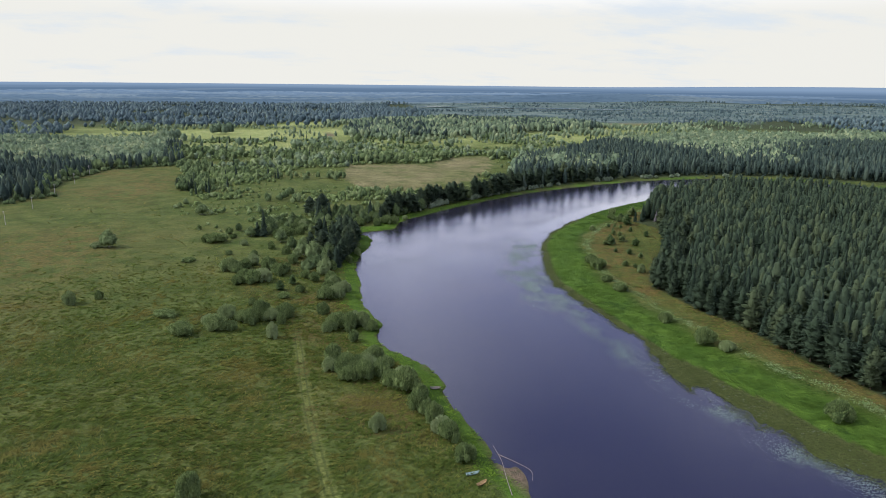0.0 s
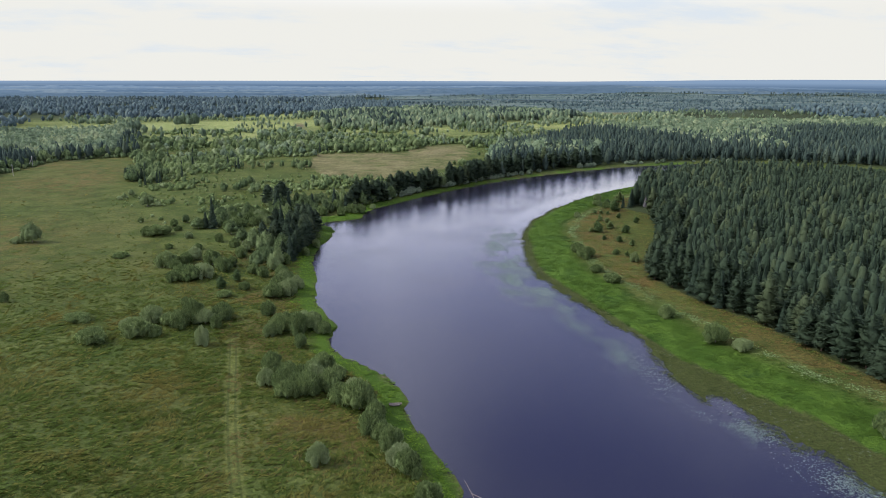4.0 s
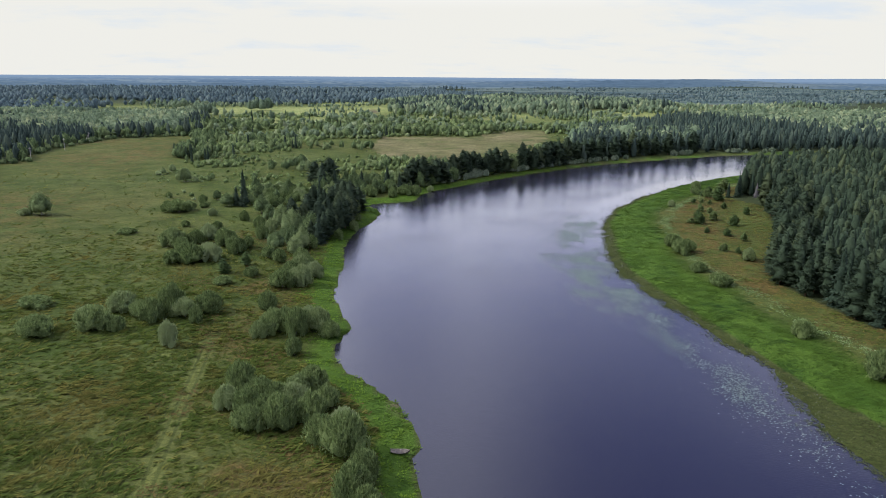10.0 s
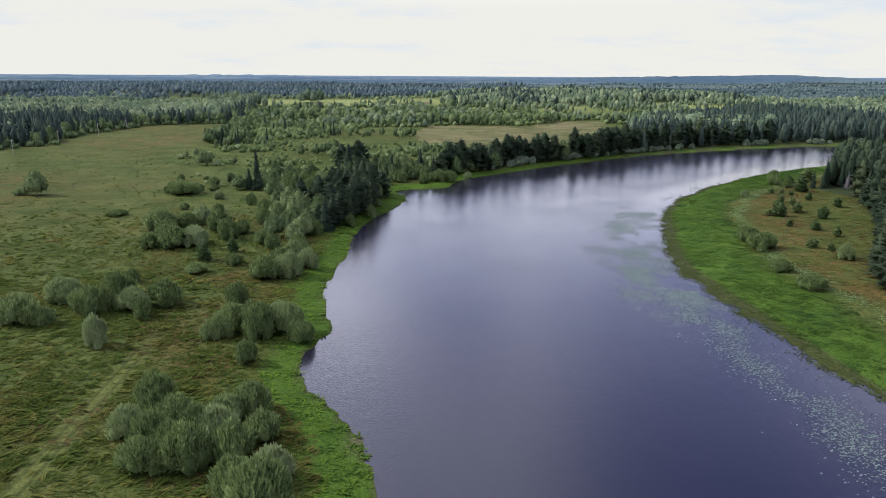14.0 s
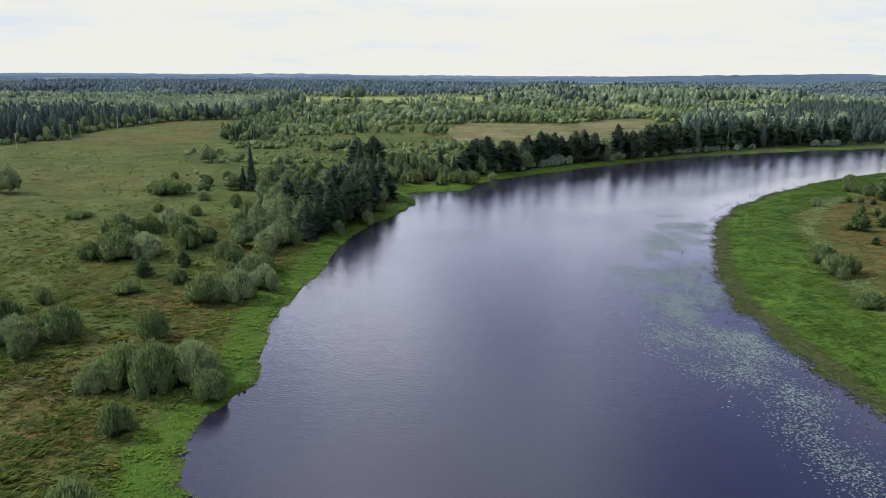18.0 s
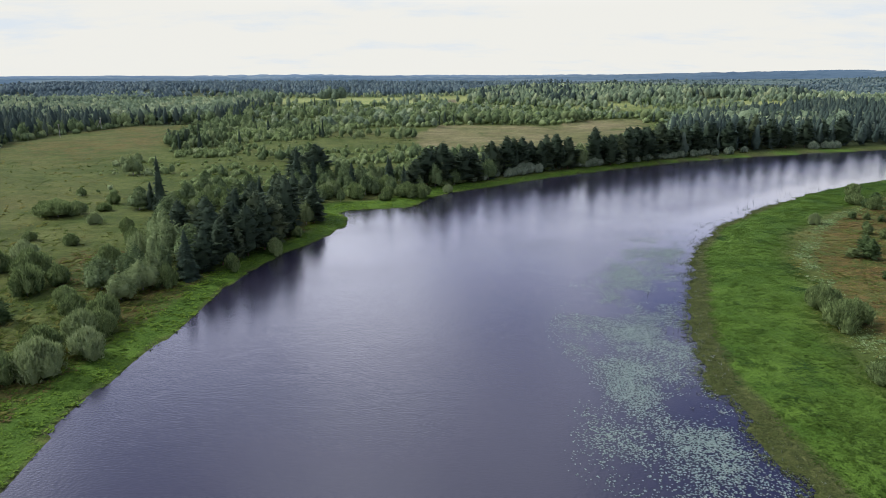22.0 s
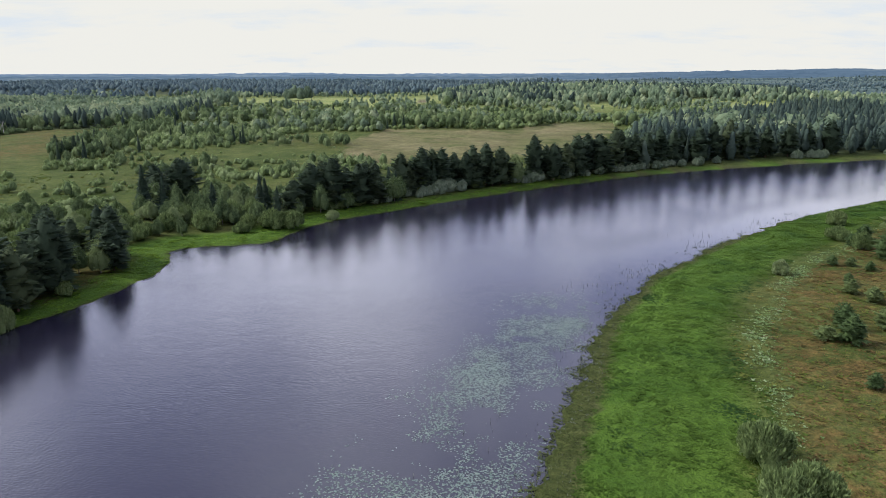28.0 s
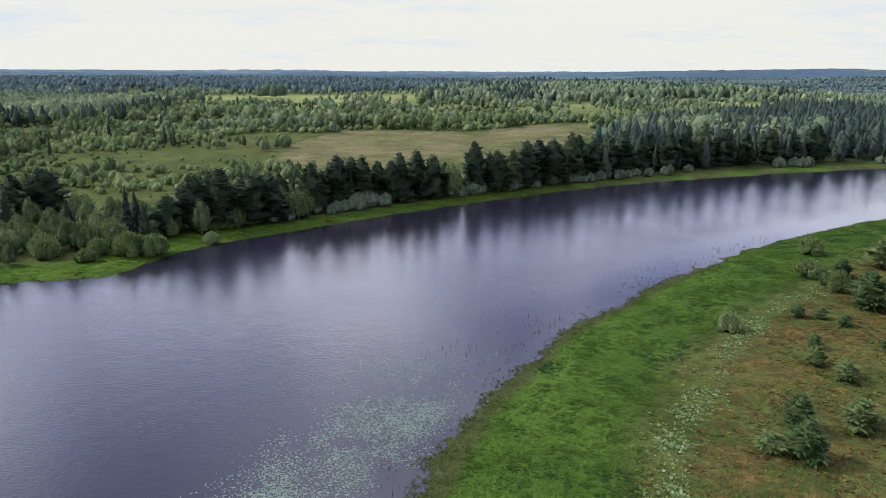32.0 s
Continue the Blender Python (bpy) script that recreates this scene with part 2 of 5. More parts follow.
    # low grain painted darker too, as shade between the tufts
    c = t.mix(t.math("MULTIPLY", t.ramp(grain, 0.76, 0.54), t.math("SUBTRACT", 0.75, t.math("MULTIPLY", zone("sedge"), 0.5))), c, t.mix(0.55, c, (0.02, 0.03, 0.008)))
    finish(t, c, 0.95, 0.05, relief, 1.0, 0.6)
    return m


def water_material():
    m, t = material("river_water")
    pos = t.node("ShaderNodeNewGeometry").outputs["Position"]
    ripple = t.noise(t.stretch(pos, (1.0, 1.5, 1.0)), 1.9, 2.0, 0.5)
    swell = t.noise(pos, 0.25, 2.0, 0.5)
    gust = t.ramp(t.noise(pos, 0.018, 3.0, 0.6), 0.35, 0.70)
    h = t.math("ADD", ripple, t.math("MULTIPLY", swell, 0.8))
    calm = t.node("ShaderNodeAttribute", attribute_name="calm").outputs["Fac"]
    lively = t.math("SUBTRACT", 1.0, t.math("MULTIPLY", calm, 0.75))
    rough = t.math("MULTIPLY", t.math("ADD", 0.10, t.math("MULTIPLY", gust, 0.10)), lively)
    b = t.node("ShaderNodeBsdfPrincipled", **{"Base Color": (0.012, 0.011, 0.017, 1), "Roughness": rough, "IOR": 1.33, "Specular IOR Level": 0.7})
    n = t.node("ShaderNodeBump", Strength=t.math("MULTIPLY", lively, 0.44), Distance=0.07, Height=h)
    t.tree.links.new(n.outputs[0], b.inputs["Normal"])
    t.node("ShaderNodeOutputMaterial", Surface=b.outputs[0])
    return m


M_GROUND, M_WATER = ground_material(), water_material()


def plain(name, a, b, rough=0.6, metallic=0.0, scale=4.0):
    m, t = material(name)
    pos = t.node("ShaderNodeTexCoord").outputs["Object"]
    finish(t, t.mix(t.noise(pos, scale), a, b), rough, 0.3, metallic=metallic)
    return m


M_CERAMIC = plain("white_insulator", (0.6, 0.6, 0.58), (0.75, 0.75, 0.72), 0.3)
def haze_material():
    """Far wooded land, blue haze painted into a glowing colour: belts of wood and open strips, paler towards the rim.
    """
    m, t = material("hazy_distance")
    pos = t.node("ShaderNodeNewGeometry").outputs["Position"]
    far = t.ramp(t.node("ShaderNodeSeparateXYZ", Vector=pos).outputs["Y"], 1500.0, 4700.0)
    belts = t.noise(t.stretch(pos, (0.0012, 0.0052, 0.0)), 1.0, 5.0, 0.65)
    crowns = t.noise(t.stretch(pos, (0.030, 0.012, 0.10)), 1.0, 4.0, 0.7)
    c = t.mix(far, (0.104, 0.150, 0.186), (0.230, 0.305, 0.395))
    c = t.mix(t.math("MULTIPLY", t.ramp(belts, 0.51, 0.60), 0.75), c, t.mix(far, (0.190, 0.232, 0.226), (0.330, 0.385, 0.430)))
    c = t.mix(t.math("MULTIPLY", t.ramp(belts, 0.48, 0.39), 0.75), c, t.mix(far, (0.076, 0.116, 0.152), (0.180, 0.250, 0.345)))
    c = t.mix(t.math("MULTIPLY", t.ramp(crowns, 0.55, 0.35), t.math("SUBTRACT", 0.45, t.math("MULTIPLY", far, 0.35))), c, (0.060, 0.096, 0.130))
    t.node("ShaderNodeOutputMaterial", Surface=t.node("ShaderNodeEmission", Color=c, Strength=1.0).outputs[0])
    return m


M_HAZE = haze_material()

# ---------------------------------------------------------------- plan of the river and the land
LEFT_SHORE = [(-6, -400), (-9, -120), (-12, -50), (-15, -24), (-18, -8), (-18.5, 2), (-19, 9), (-20, 19), (-21.5, 30), (-22, 39), (-19, 46),
              (-20.3, 53), (-22, 63), (-25.5, 68.5), (-29.5, 77), (-33.5, 84), (-35, 94), (-33.5, 104), (-30.6, 110.5), (-32.8, 124), (-34.6, 140),
              (-33, 160), (-31, 182), (-29, 207), (-24.5, 229), (-18, 244), (-13, 260), (-10, 270), (-12, 281), (-15, 293)]
FAR_SHORE = [(-15, 293), (-5, 297.5), (9, 301), (14.5, 314), (23, 330), (42, 346), (64, 366.5), (90, 387), (118, 406), (150, 427), (190, 447),
             (228, 461), (268, 476), (320, 488), (380, 490), (420, 479), (465, 455), (510, 415), (555, 350), (600, 250), (640, 100), (680, -100), (700, -400)]
RIGHT_SHORE = [(104, -400), (98, -120), (92, -60), (87, -29), (82.5, -14), (80, 8), (75, 22), (73, 40), (70, 55), (71, 72), (69.5, 95), (69.5, 125),
               (70, 148), (74, 168), (80, 190), (88, 212), (95, 233), (105, 250), (118, 270), (135, 289), (155, 309), (178, 330), (205, 350),
               (232, 366), (262, 382), (300, 397), (340, 406), (380, 404), (415, 390), (450, 360), (490, 300), (530, 210), (560, 100), (590, -100), (600, -400)]


def smooth_line(points, step=2.5):
    """A Catmull-Rom line through the points."""
    p = np.array([points[0], *points, points[-1]], float)
    out = []
    for i in range(1, len(p) - 2):
        n = max(2, min(20, int(np.hypot(*(p[i + 1] - p[i])) / step)))
        s = np.linspace(0, 1, n, endpoint=False)[:, None]
        a, b, c, d = p[i - 1], p[i], p[i + 1], p[i + 2]
        out.append(0.5 * (2 * b + (c - a) * s + (2 * a - 5 * b + 4 * c - d) * s ** 2 + (3 * b - a - 3 * c + d) * s ** 3))
    out.append(p[-1:])
    return np.concatenate(out)


def ragged(line, rng, size):
    """Small bays and tufts along a shore."""
    d = np.gradient(line, axis=0)
    nrm = np.stack([-d[:, 1], d[:, 0]], 1) / np.maximum(np.hypot(d[:, 0], d[:, 1]), 1e-6)[:, None]
    k = rng.normal(0, 1, len(line))
    k = np.convolve(k, [0.25, 0.5, 0.25], "same") * size
    k[:2] = k[-2:] = 0
    return line + nrm * k[:, None]


rng = np.random.default_rng(7)
left_line = ragged(smooth_line(LEFT_SHORE + FAR_SHORE[1:]), rng, 0.7)
right_line = ragged(smooth_line(RIGHT_SHORE), rng, 0.6)
RIVER = np.concatenate([left_line, right_line[::-1]])


def inside(x, y, poly):
    """Which points lie in a polygon."""
    poly = np.asarray(poly, float)
    hit = np.zeros(np.shape(x), bool)
    x0, y0 = poly[-1]
    for x1, y1 in poly:
        if y0 != y1:
            cross = (y0 > y) != (y1 > y)
            hit ^= cross & (x < (x1 - x0) * (y - y0) / (y1 - y0) + x0)
        x0, y0 = x1, y1
    return hit


def away(x, y, line):
    """Distance to a line of points."""
    best = np.full(np.shape(x), 1e9)
    for (x0, y0), (x1, y1) in zip(line[:-1], line[1:]):
        dx, dy = x1 - x0, y1 - y0
        s = np.clip(((x - x0) * dx + (y - y0) * dy) / (dx * dx + dy * dy + 1e-9), 0, 1)
        best = np.minimum(best, (x - x0 - s * dx) ** 2 + (y - y0 - s * dy) ** 2)
    return np.sqrt(best)


def step(v, a, b):
    s = np.clip((v - a) / (b - a), 0, 1)
    return s * s * (3 - 2 * s)


def waves(x, y, scale, seed=0):
    """Smooth value noise between -1 and 1."""
    u, v = x / scale + seed * 17.3, y / scale - seed * 9.1
    iu, iv = np.floor(u), np.floor(v)
    fu, fv = u - iu, v - iv
    fu, fv = fu * fu * (3 - 2 * fu), fv * fv * (3 - 2 * fv)

    def corner(a, b):
        k = np.sin(a * 127.1 + b * 311.7 + seed * 74.7) * 43758.5453
        return (k - np.floor(k)) * 2 - 1

    return (corner(iu, iv) * (1 - fu) + corner(iu + 1, iv) * fu) * (1 - fv) + (corner(iu, iv + 1) * (1 - fu) + corner(iu + 1, iv + 1) * fu) * fv


def field_of(values, x0, x1, y0, y1, s):
    """Values worked out once on a grid, to be looked up between its points."""
    xs, ys = np.arange(x0, x1 + s, s), np.arange(y0, y1 + s, s)
    gx, gy = np.meshgrid(xs, ys)
    g = values(gx.ravel(), gy.ravel()).reshape(gx.shape)

    def at(x, y):
        u, v = np.clip((x - x0) / s, 0, len(xs) - 1.001), np.clip((y - y0) / s, 0, len(ys) - 1.001)
        i, j = u.astype(int), v.astype(int)
        a, b = u - i, v - j
        return (g[j, i] * (1 - a) + g[j, i + 1] * a) * (1 - b) + (g[j + 1, i] * (1 - a) + g[j + 1, i + 1] * a) * b

    def within(x, y):
        return (x > x0) & (x < x1) & (y > y0) & (y < y1)

    return at, within


def signed(x, y):
    d = np.minimum(away(x, y, left_line[::2]), away(x, y, right_line[::2]))
    return np.where(inside(x, y, RIVER), -d, d)


NEAR_SHORE, near_part = field_of(signed, -110, 260, -90, 500, 1.5)
WIDE_SHORE, wide_part = field_of(signed, -900, 1200, -500, 1100, 9.0)
NEAR_RIGHT, _ = field_of(lambda x, y: away(x, y, right_line[::3]), -110, 420, -120, 430, 2.5)
WIDE_LEFT, _ = field_of(lambda x, y: away(x, y, left_line[::4]), -110, 720, -120, 500, 6.0)
WIDE_RIGHT, _ = field_of(lambda x, y: away(x, y, right_line[::4]), -110, 720, -120, 500, 6.0)


def shore_distance(x, y):
    """Metres from the shore: land above 0, water below; coarse far from the river."""
    return np.where(near_part(x, y), NEAR_SHORE(x, y), np.where(wide_part(x, y), WIDE_SHORE(x, y), np.maximum(WIDE_SHORE(x, y), 300.0)))


def shallows(x, y):
    """How far the sedge stands out into the water off the point."""
    return 4.4 + 1.3 * waves(x, y, 13, 76) - 2.0 * step(y, 185, 230) + (13.5 + 3 * waves(x, y, 12, 79)) * (1 - step(y, 28, 66)) + 1.5 * step(y, 100, 140) * (1 - step(y, 215, 250))


def shoal(x, y, d):
    """1 on the sedge-grown shoal, 0 in open water and on land."""
    near = (x > 30) & (x < 200) & (y > -110) & (y < 330) & (d < 0.5)
    wide = shallows(x, y)
    k = 1 - step(NEAR_RIGHT(x, y) + 1.2 * waves(x, y, 3.5, 82), wide * 0.75, wide + 0.8)
    pool = step(np.hypot((x - 63) / 3.4, (y - 17) / 7.0) + 0.25 * waves(x, y, 4, 83), 0.8, 1.2)
    return near * k * pool


def land(x, y, d):
    """Height of the ground."""
    z = np.where(d < 0, -1.4 * step(-d, 0.2, 9) - 0.12, 0.1 + 0.75 * step(d, 0, 7) + 1.0 * step(d, 10, 38) + 1.6 * step(d, 40, 150) + 1.6 * step(d, 120, 320))
    k = shoal(x, y, d) * (d < 0)
    z = z * (1 - k) + k * (0.06 + 0.05 * waves(x, y, 3, 84))
    far = np.hypot(x - 20, y)
    z = z + step(d, 8, 60) * (0.35 * waves(x, y, 38, 1) + 0.12 * waves(x, y, 9, 2))
    z = z + step(far, 700, 1600) * 4 * waves(x, y, 420, 3) + step(far, 1500, 4800) * (4 + 4 * waves(x, y, 900, 4))
    z = z + 1.0 * np.exp(-(((x + 14.2 - 0.12 * (y + 12)) / 2.4) ** 2 + ((y + 12) / 5.5) ** 2)) * (d < 3)
    # a low wooded hill beyond the meadows
    z = z + 23 * np.exp(-(((x - 1500) / 780) ** 2 + ((y - 2950) / 380) ** 2))
    z = z + 12 * np.exp(-(((x - 300) / 260) ** 2 + ((y - 1250) / 230) ** 2))
    return z


PENINSULA = [(118, -40), (117, -10), (116, 14), (113.5, 30), (115, 50), (115, 70), (110, 88), (110, 114), (109, 130), (126, 152), (143, 174), (160, 201),
             (175, 228), (190, 254), (186, 282), (206, 300), (232, 338), (262, 362), (300, 380), (345, 390), (385, 385), (430, 350), (470, 280),
             (505, 200), (530, 90), (550, -60), (550, -200), (125, -200)]
LEFT_WOOD = [(-273, 433), (-249, 462), (-256, 484), (-263, 540), (-252, 590), (-236, 645), (-178, 668), (-168, 700), (-185, 880), (-240, 960), (-420, 1010),
             (-1000, 1000), (-1200, 300), (-600, 100), (-420, 260), (-330, 380)]
FAR_WOOD = [(160, 446), (200, 470), (262, 495), (330, 512), (400, 512), (470, 488), (540, 430), (610, 340), (690, 100), (1400, 100), (1500, 900), (900, 880),
            (700, 930), (560, 880), (440, 830), (330, 720), (230, 630), (190, 560), (165, 490)]
TAN_MEADOW = [(10, 470), (40, 455), (70, 470), (120, 500), (160, 560), (195, 640), (215, 720), (170, 705), (110, 640), (60, 655), (20, 640), (0, 560)]
HILL_WOOD = [(60, 1010), (180, 985), (330, 1010), (500, 1080), (620, 1160), (560, 1350), (300, 1420), (120, 1300), (70, 1150)]


# open ground among the distant woods
BOG = [(330, 1500), (620, 1430), (1150, 1380), (1900, 1500), (2700, 1700), (2700, 2300), (2000, 2600), (1200, 2700), (800, 2700), (500, 2660), (430, 2000)]
FAR_TAN = [(610, 1330), (760, 1300), (990, 1470), (960, 1560), (700, 1450)]
FAR_FIELDS = [[(1350, 1540), (1900, 1620), (2050, 1760), (1480, 1690)], [(-330, 1020), (-235, 985), (-225, 1050), (-285, 1240), (-345, 1230)], [(-60, 1370), (80, 1380), (190, 1470), (120, 1540), (-20, 1480)],
              [(-70, 1010), (30, 1000), (110, 1130), (60, 1190), (-30, 1120)]]
FLOOD = [((660, 2330), (1240, 2110), 34), ((1080, 3290), (1260, 3190), 60), ((480, 2440), (640, 2380), 22)]


RUSTY = [(-53, 91, 9), (-42.5, 46, 5), (-58, 146, 8), (-60, 104, 6), (-39, 131, 6), (-50, 38, 5)]


def rusty_spots(x, y):
    """Rusty patches on the near bank."""
    out = 0.0 * x
    for px, py, r in RUSTY:
        out = np.maximum(out, 1 - step(np.hypot(x - px, y - py) + 3.0 * waves(x, y, 5, 13), r * 0.5, r * 1.2))
    return out


def track(x, y):
    """Metres from the middle of the wheel track."""
    return np.where(y < 108, np.abs(x + 0.7 * np.sin(0.045 * y) + 65.0 + 0.022 * y), 99.0)


def zones(x, y, d):
    """How much of each kind of ground lies at a place."""
    far = np.hypot(x, y)
    right = inside(x, y, PENINSULA_SIDE)
    wide = np.where(right, 21 + 3 * waves(x, y, 23, 5), np.where(y > 285, 7.5 + 7 * (x < 35) + 1.5 * waves(x, y, 20, 6), 9 + 3.5 * waves(x, y, 26, 7)))
    sedge = step(d, 0.0, 0.5) * (1 - step(d, wide * 0.75, wide * 1.15))
    dry = right * step(d, 25, 31) * (1 - step(d, 40, 56)) * np.clip(0.80 + 0.6 * waves(x, y, 18, 8), 0, 1)
    dry = np.maximum(dry, (x < -5) * (y < 300) * step(d, 9, 14) * (1 - step(d, 18, 40)) * np.clip(0.25 + 0.6 * waves(x, y, 17, 9), 0, 1))
    dry = np.maximum(dry, rusty_spots(x, y))
    dry = np.maximum(dry, step(-x, 120, 190) * (y > 150) * (y < 660) * np.clip(0.35 + 0.5 * waves(x, y, 60, 10), 0, 1))
    tan = inside(x, y, TAN_MEADOW) * np.clip(0.8 + 0.4 * waves(x, y, 25, 11), 0, 1)
    # strip where the ground colour is lifted as if in sun
    bright = step(y, 760, 860) * (1 - step(y, 1250, 1350)) * (np.abs(x - 150) < 700) * np.clip(0.65 + 0.6 * waves(x, y, 120, 12), 0, 1)
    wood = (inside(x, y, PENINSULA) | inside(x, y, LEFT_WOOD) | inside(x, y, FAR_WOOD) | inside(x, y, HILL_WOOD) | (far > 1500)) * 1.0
    bog = inside(x, y, BOG)
    far_tan = inside(x, y, FAR_TAN)
    fields = np.zeros(np.shape(x), bool)
    for poly in FAR_FIELDS:
        fields |= inside(x, y, poly)
    tan = np.maximum(tan, far_tan * np.clip(0.8 + 0.4 * waves(x, y, 60, 14), 0, 1))
    bright = np.maximum(bright * (1 - far_tan), fields * 0.9)
    wood = wood * ~(fields | far_tan)
    patch = 1 - step(np.hypot((x - 38) / 12.0, (y - 1085) / 22.0), 0.7, 1.1)
    sand = np.exp(-(((x + 14.5) / 4.2) ** 2 + ((y + 10) / 9.5) ** 2)) * 1.6
    sand = np.clip(sand + 0.9 * np.exp(-(((x + 22.5) / 1.6) ** 2 + ((y - 62) / 4.5) ** 2)), 0, 1) * step(d, -7, -5) * (1 - step(d, 0.8, 2.5))
    mud = 1 - step(d, -0.3, 0.1)
    return dict(sedge=sedge, dry=dry, tan=tan, bright=bright, wood=wood, bog=bog * 1.0, shoal=shoal(x, y, d), sand=np.maximum(sand, patch), mud=mud * (1 - sand))


PENINSULA_SIDE = [tuple(p) for p in right_line] + [(300, -400)]


def make_mesh(name, verts, faces, mat, values=None, smooth=False):
    """A mesh from arrays of places and of triangles or quads."""
    verts, faces = np.asarray(verts, np.float32), np.asarray(faces, np.int32)
    me = bpy.data.meshes.new(name)
    me.vertices.add(len(verts))
    me.vertices.foreach_set("co", verts.ravel())
    k = faces.shape[1]
    me.loops.add(faces.size)
    me.loops.foreach_set("vertex_index", faces.ravel())
    me.polygons.add(len(faces))
    me.polygons.foreach_set("loop_start", np.arange(0, faces.size, k, dtype=np.int32))
    me.update(calc_edges=True)
    for key, v in (values or {}).items():
        me.attributes.new(key, "FLOAT", "POINT").data.foreach_set("value", np.asarray(v, np.float32))
    if smooth:
        me.polygons.foreach_set("use_smooth", np.ones(len(faces), bool))
    me.materials.append(mat)
    return me


def part(name, me, parent, label=""):
    ob = new(name, me)
    ob.parent = parent
    return tagged(ob, label)


def lines(dense, far):
    """Grid lines, close together in the middle and wider and wider outside."""
    a, b, s = dense
    out = list(np.arange(a, b, s))
    g, v = s, b
    while v < far[1]:
        out.append(v)
        g = min(g * 1.09, 90)
        v += g
    out.append(far[1])
    g, v = s, a
    low = []
    while v - g > far[0]:
        g = min(g * 1.09, 90)
        v -= g
        low.append(v)
    low[-1] = far[0]
    return np.array(low[::-1] + out)


def sheet(xs, ys):
    x, y = np.meshgrid(xs, ys)
    n, m = len(xs), len(ys)
    i = (np.arange(m - 1)[:, None] * n + np.arange(n - 1)[None]).ravel()
    return x.ravel(), y.ravel(), np.stack([i, i + 1, i + n + 1, i + n], 1)


gx, gy, gf = sheet(lines((-100, 230, 2.2), (-3600, 3600)), lines((-60, 330, 2.2), (-2500, 4700)))
gd = shore_distance(gx, gy)
gz = land(gx, gy, gd)
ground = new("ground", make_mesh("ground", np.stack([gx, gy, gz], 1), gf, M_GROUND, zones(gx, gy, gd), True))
tagged(ground, "green and rusty meadow ground with a low grassy river bank", "ground", kind="structure")

wx, wy, wf = sheet(np.arange(-60, 720, 7.0), np.arange(-420, 520, 7.0))
wr = NEAR_RIGHT(wx, wy) + 40 * (wx > 420)
calm = (1 - step(wr, 6 + 5 * waves(wx, wy, 40, 41), 22 + 6 * waves(wx, wy, 40, 41))) * step(wy, 60, 150) * 0.8
water = new("water", make_mesh("water", np.stack([wx, wy, 0 * wx], 1), wf, M_WATER, {"calm": calm}, True))
tagged(water, "calm dark river water that mirrors the pale sky", "river", kind="structure")


def height_at(x, y):
    x, y = np.atleast_1d(np.asarray(x, float)), np.atleast_1d(np.asarray(y, float))
    return land(x, y, shore_distance(x, y))


# ---------------------------------------------------------------- growing things


def sprays(rng, at, out, face, size, width=0.45, bend=0.2):
    """Leaf clumps: bent diamonds at a place, pointing along out and facing along face."""
    n = len(at)
    out = out / np.maximum(np.linalg.norm(out, axis=1, keepdims=True), 1e-6)
    side = np.cross(out, face)
    side /= np.maximum(np.linalg.norm(side, axis=1, keepdims=True), 1e-6)
    up = np.cross(side, out)
    s = size[:, None]
    a = at - out * s * 0.5 - up * s * bend * 0.3
    tip = at + out * s * 0.5 - up * s * bend
    mid = at + up * s * bend * 0.3
    k = rng.uniform(0.7, 1.2, (n, 1)) * width
    v = np.stack([a, mid + side * s * k - up * s * bend * 0.5, tip, mid - side * s * k - up * s * bend * 0.5], 1).reshape(-1, 3)
    i = np.arange(n)[:, None] * 4
    f = np.concatenate([i + [[0, 2, 1]], i + [[0, 3, 2]]])
    return v, f


def join(*pieces):
    vs, fs, n = [], [], 0
    for v, f in pieces:
        vs.append(v)
        fs.append(f + n)
        n += len(v)
    return np.concatenate(vs), np.concatenate(fs)


def tube(points, radii, sides=6):
    """A tapered tube along points, as triangles."""
    p = np.asarray(points, float)
    n = len(p)
    d = np.gradient(p, axis=0)
    d /= np.linalg.norm(d, axis=1, keepdims=True)
    a = np.cross(d, [0.31, 0.95, 0.05])
    a /= np.linalg.norm(a, axis=1, keepdims=True)
    b = np.cross(d, a)
    ang = np.linspace(0, 2 * np.pi, sides, endpoint=False)
    v = p[:, None] + np.asarray(radii)[:, None, None] * (a[:, None] * np.cos(ang)[None, :, None] + b[:, None] * np.sin(ang)[None, :, None])
    f = []
    for i in range(n - 1):
        for j in range(sides):
            k = (j + 1) % sides
            f += [[i * sides + j, i * sides + k, (i + 1) * sides + k], [i * sides + j, (i + 1) * sides + k, (i + 1) * sides + j]]
    top = (n - 1) * sides
    f += [[top, top + j, top + j + 1] for j in range(1, sides - 1)]
    return v.reshape(-1, 3), np.array(f)


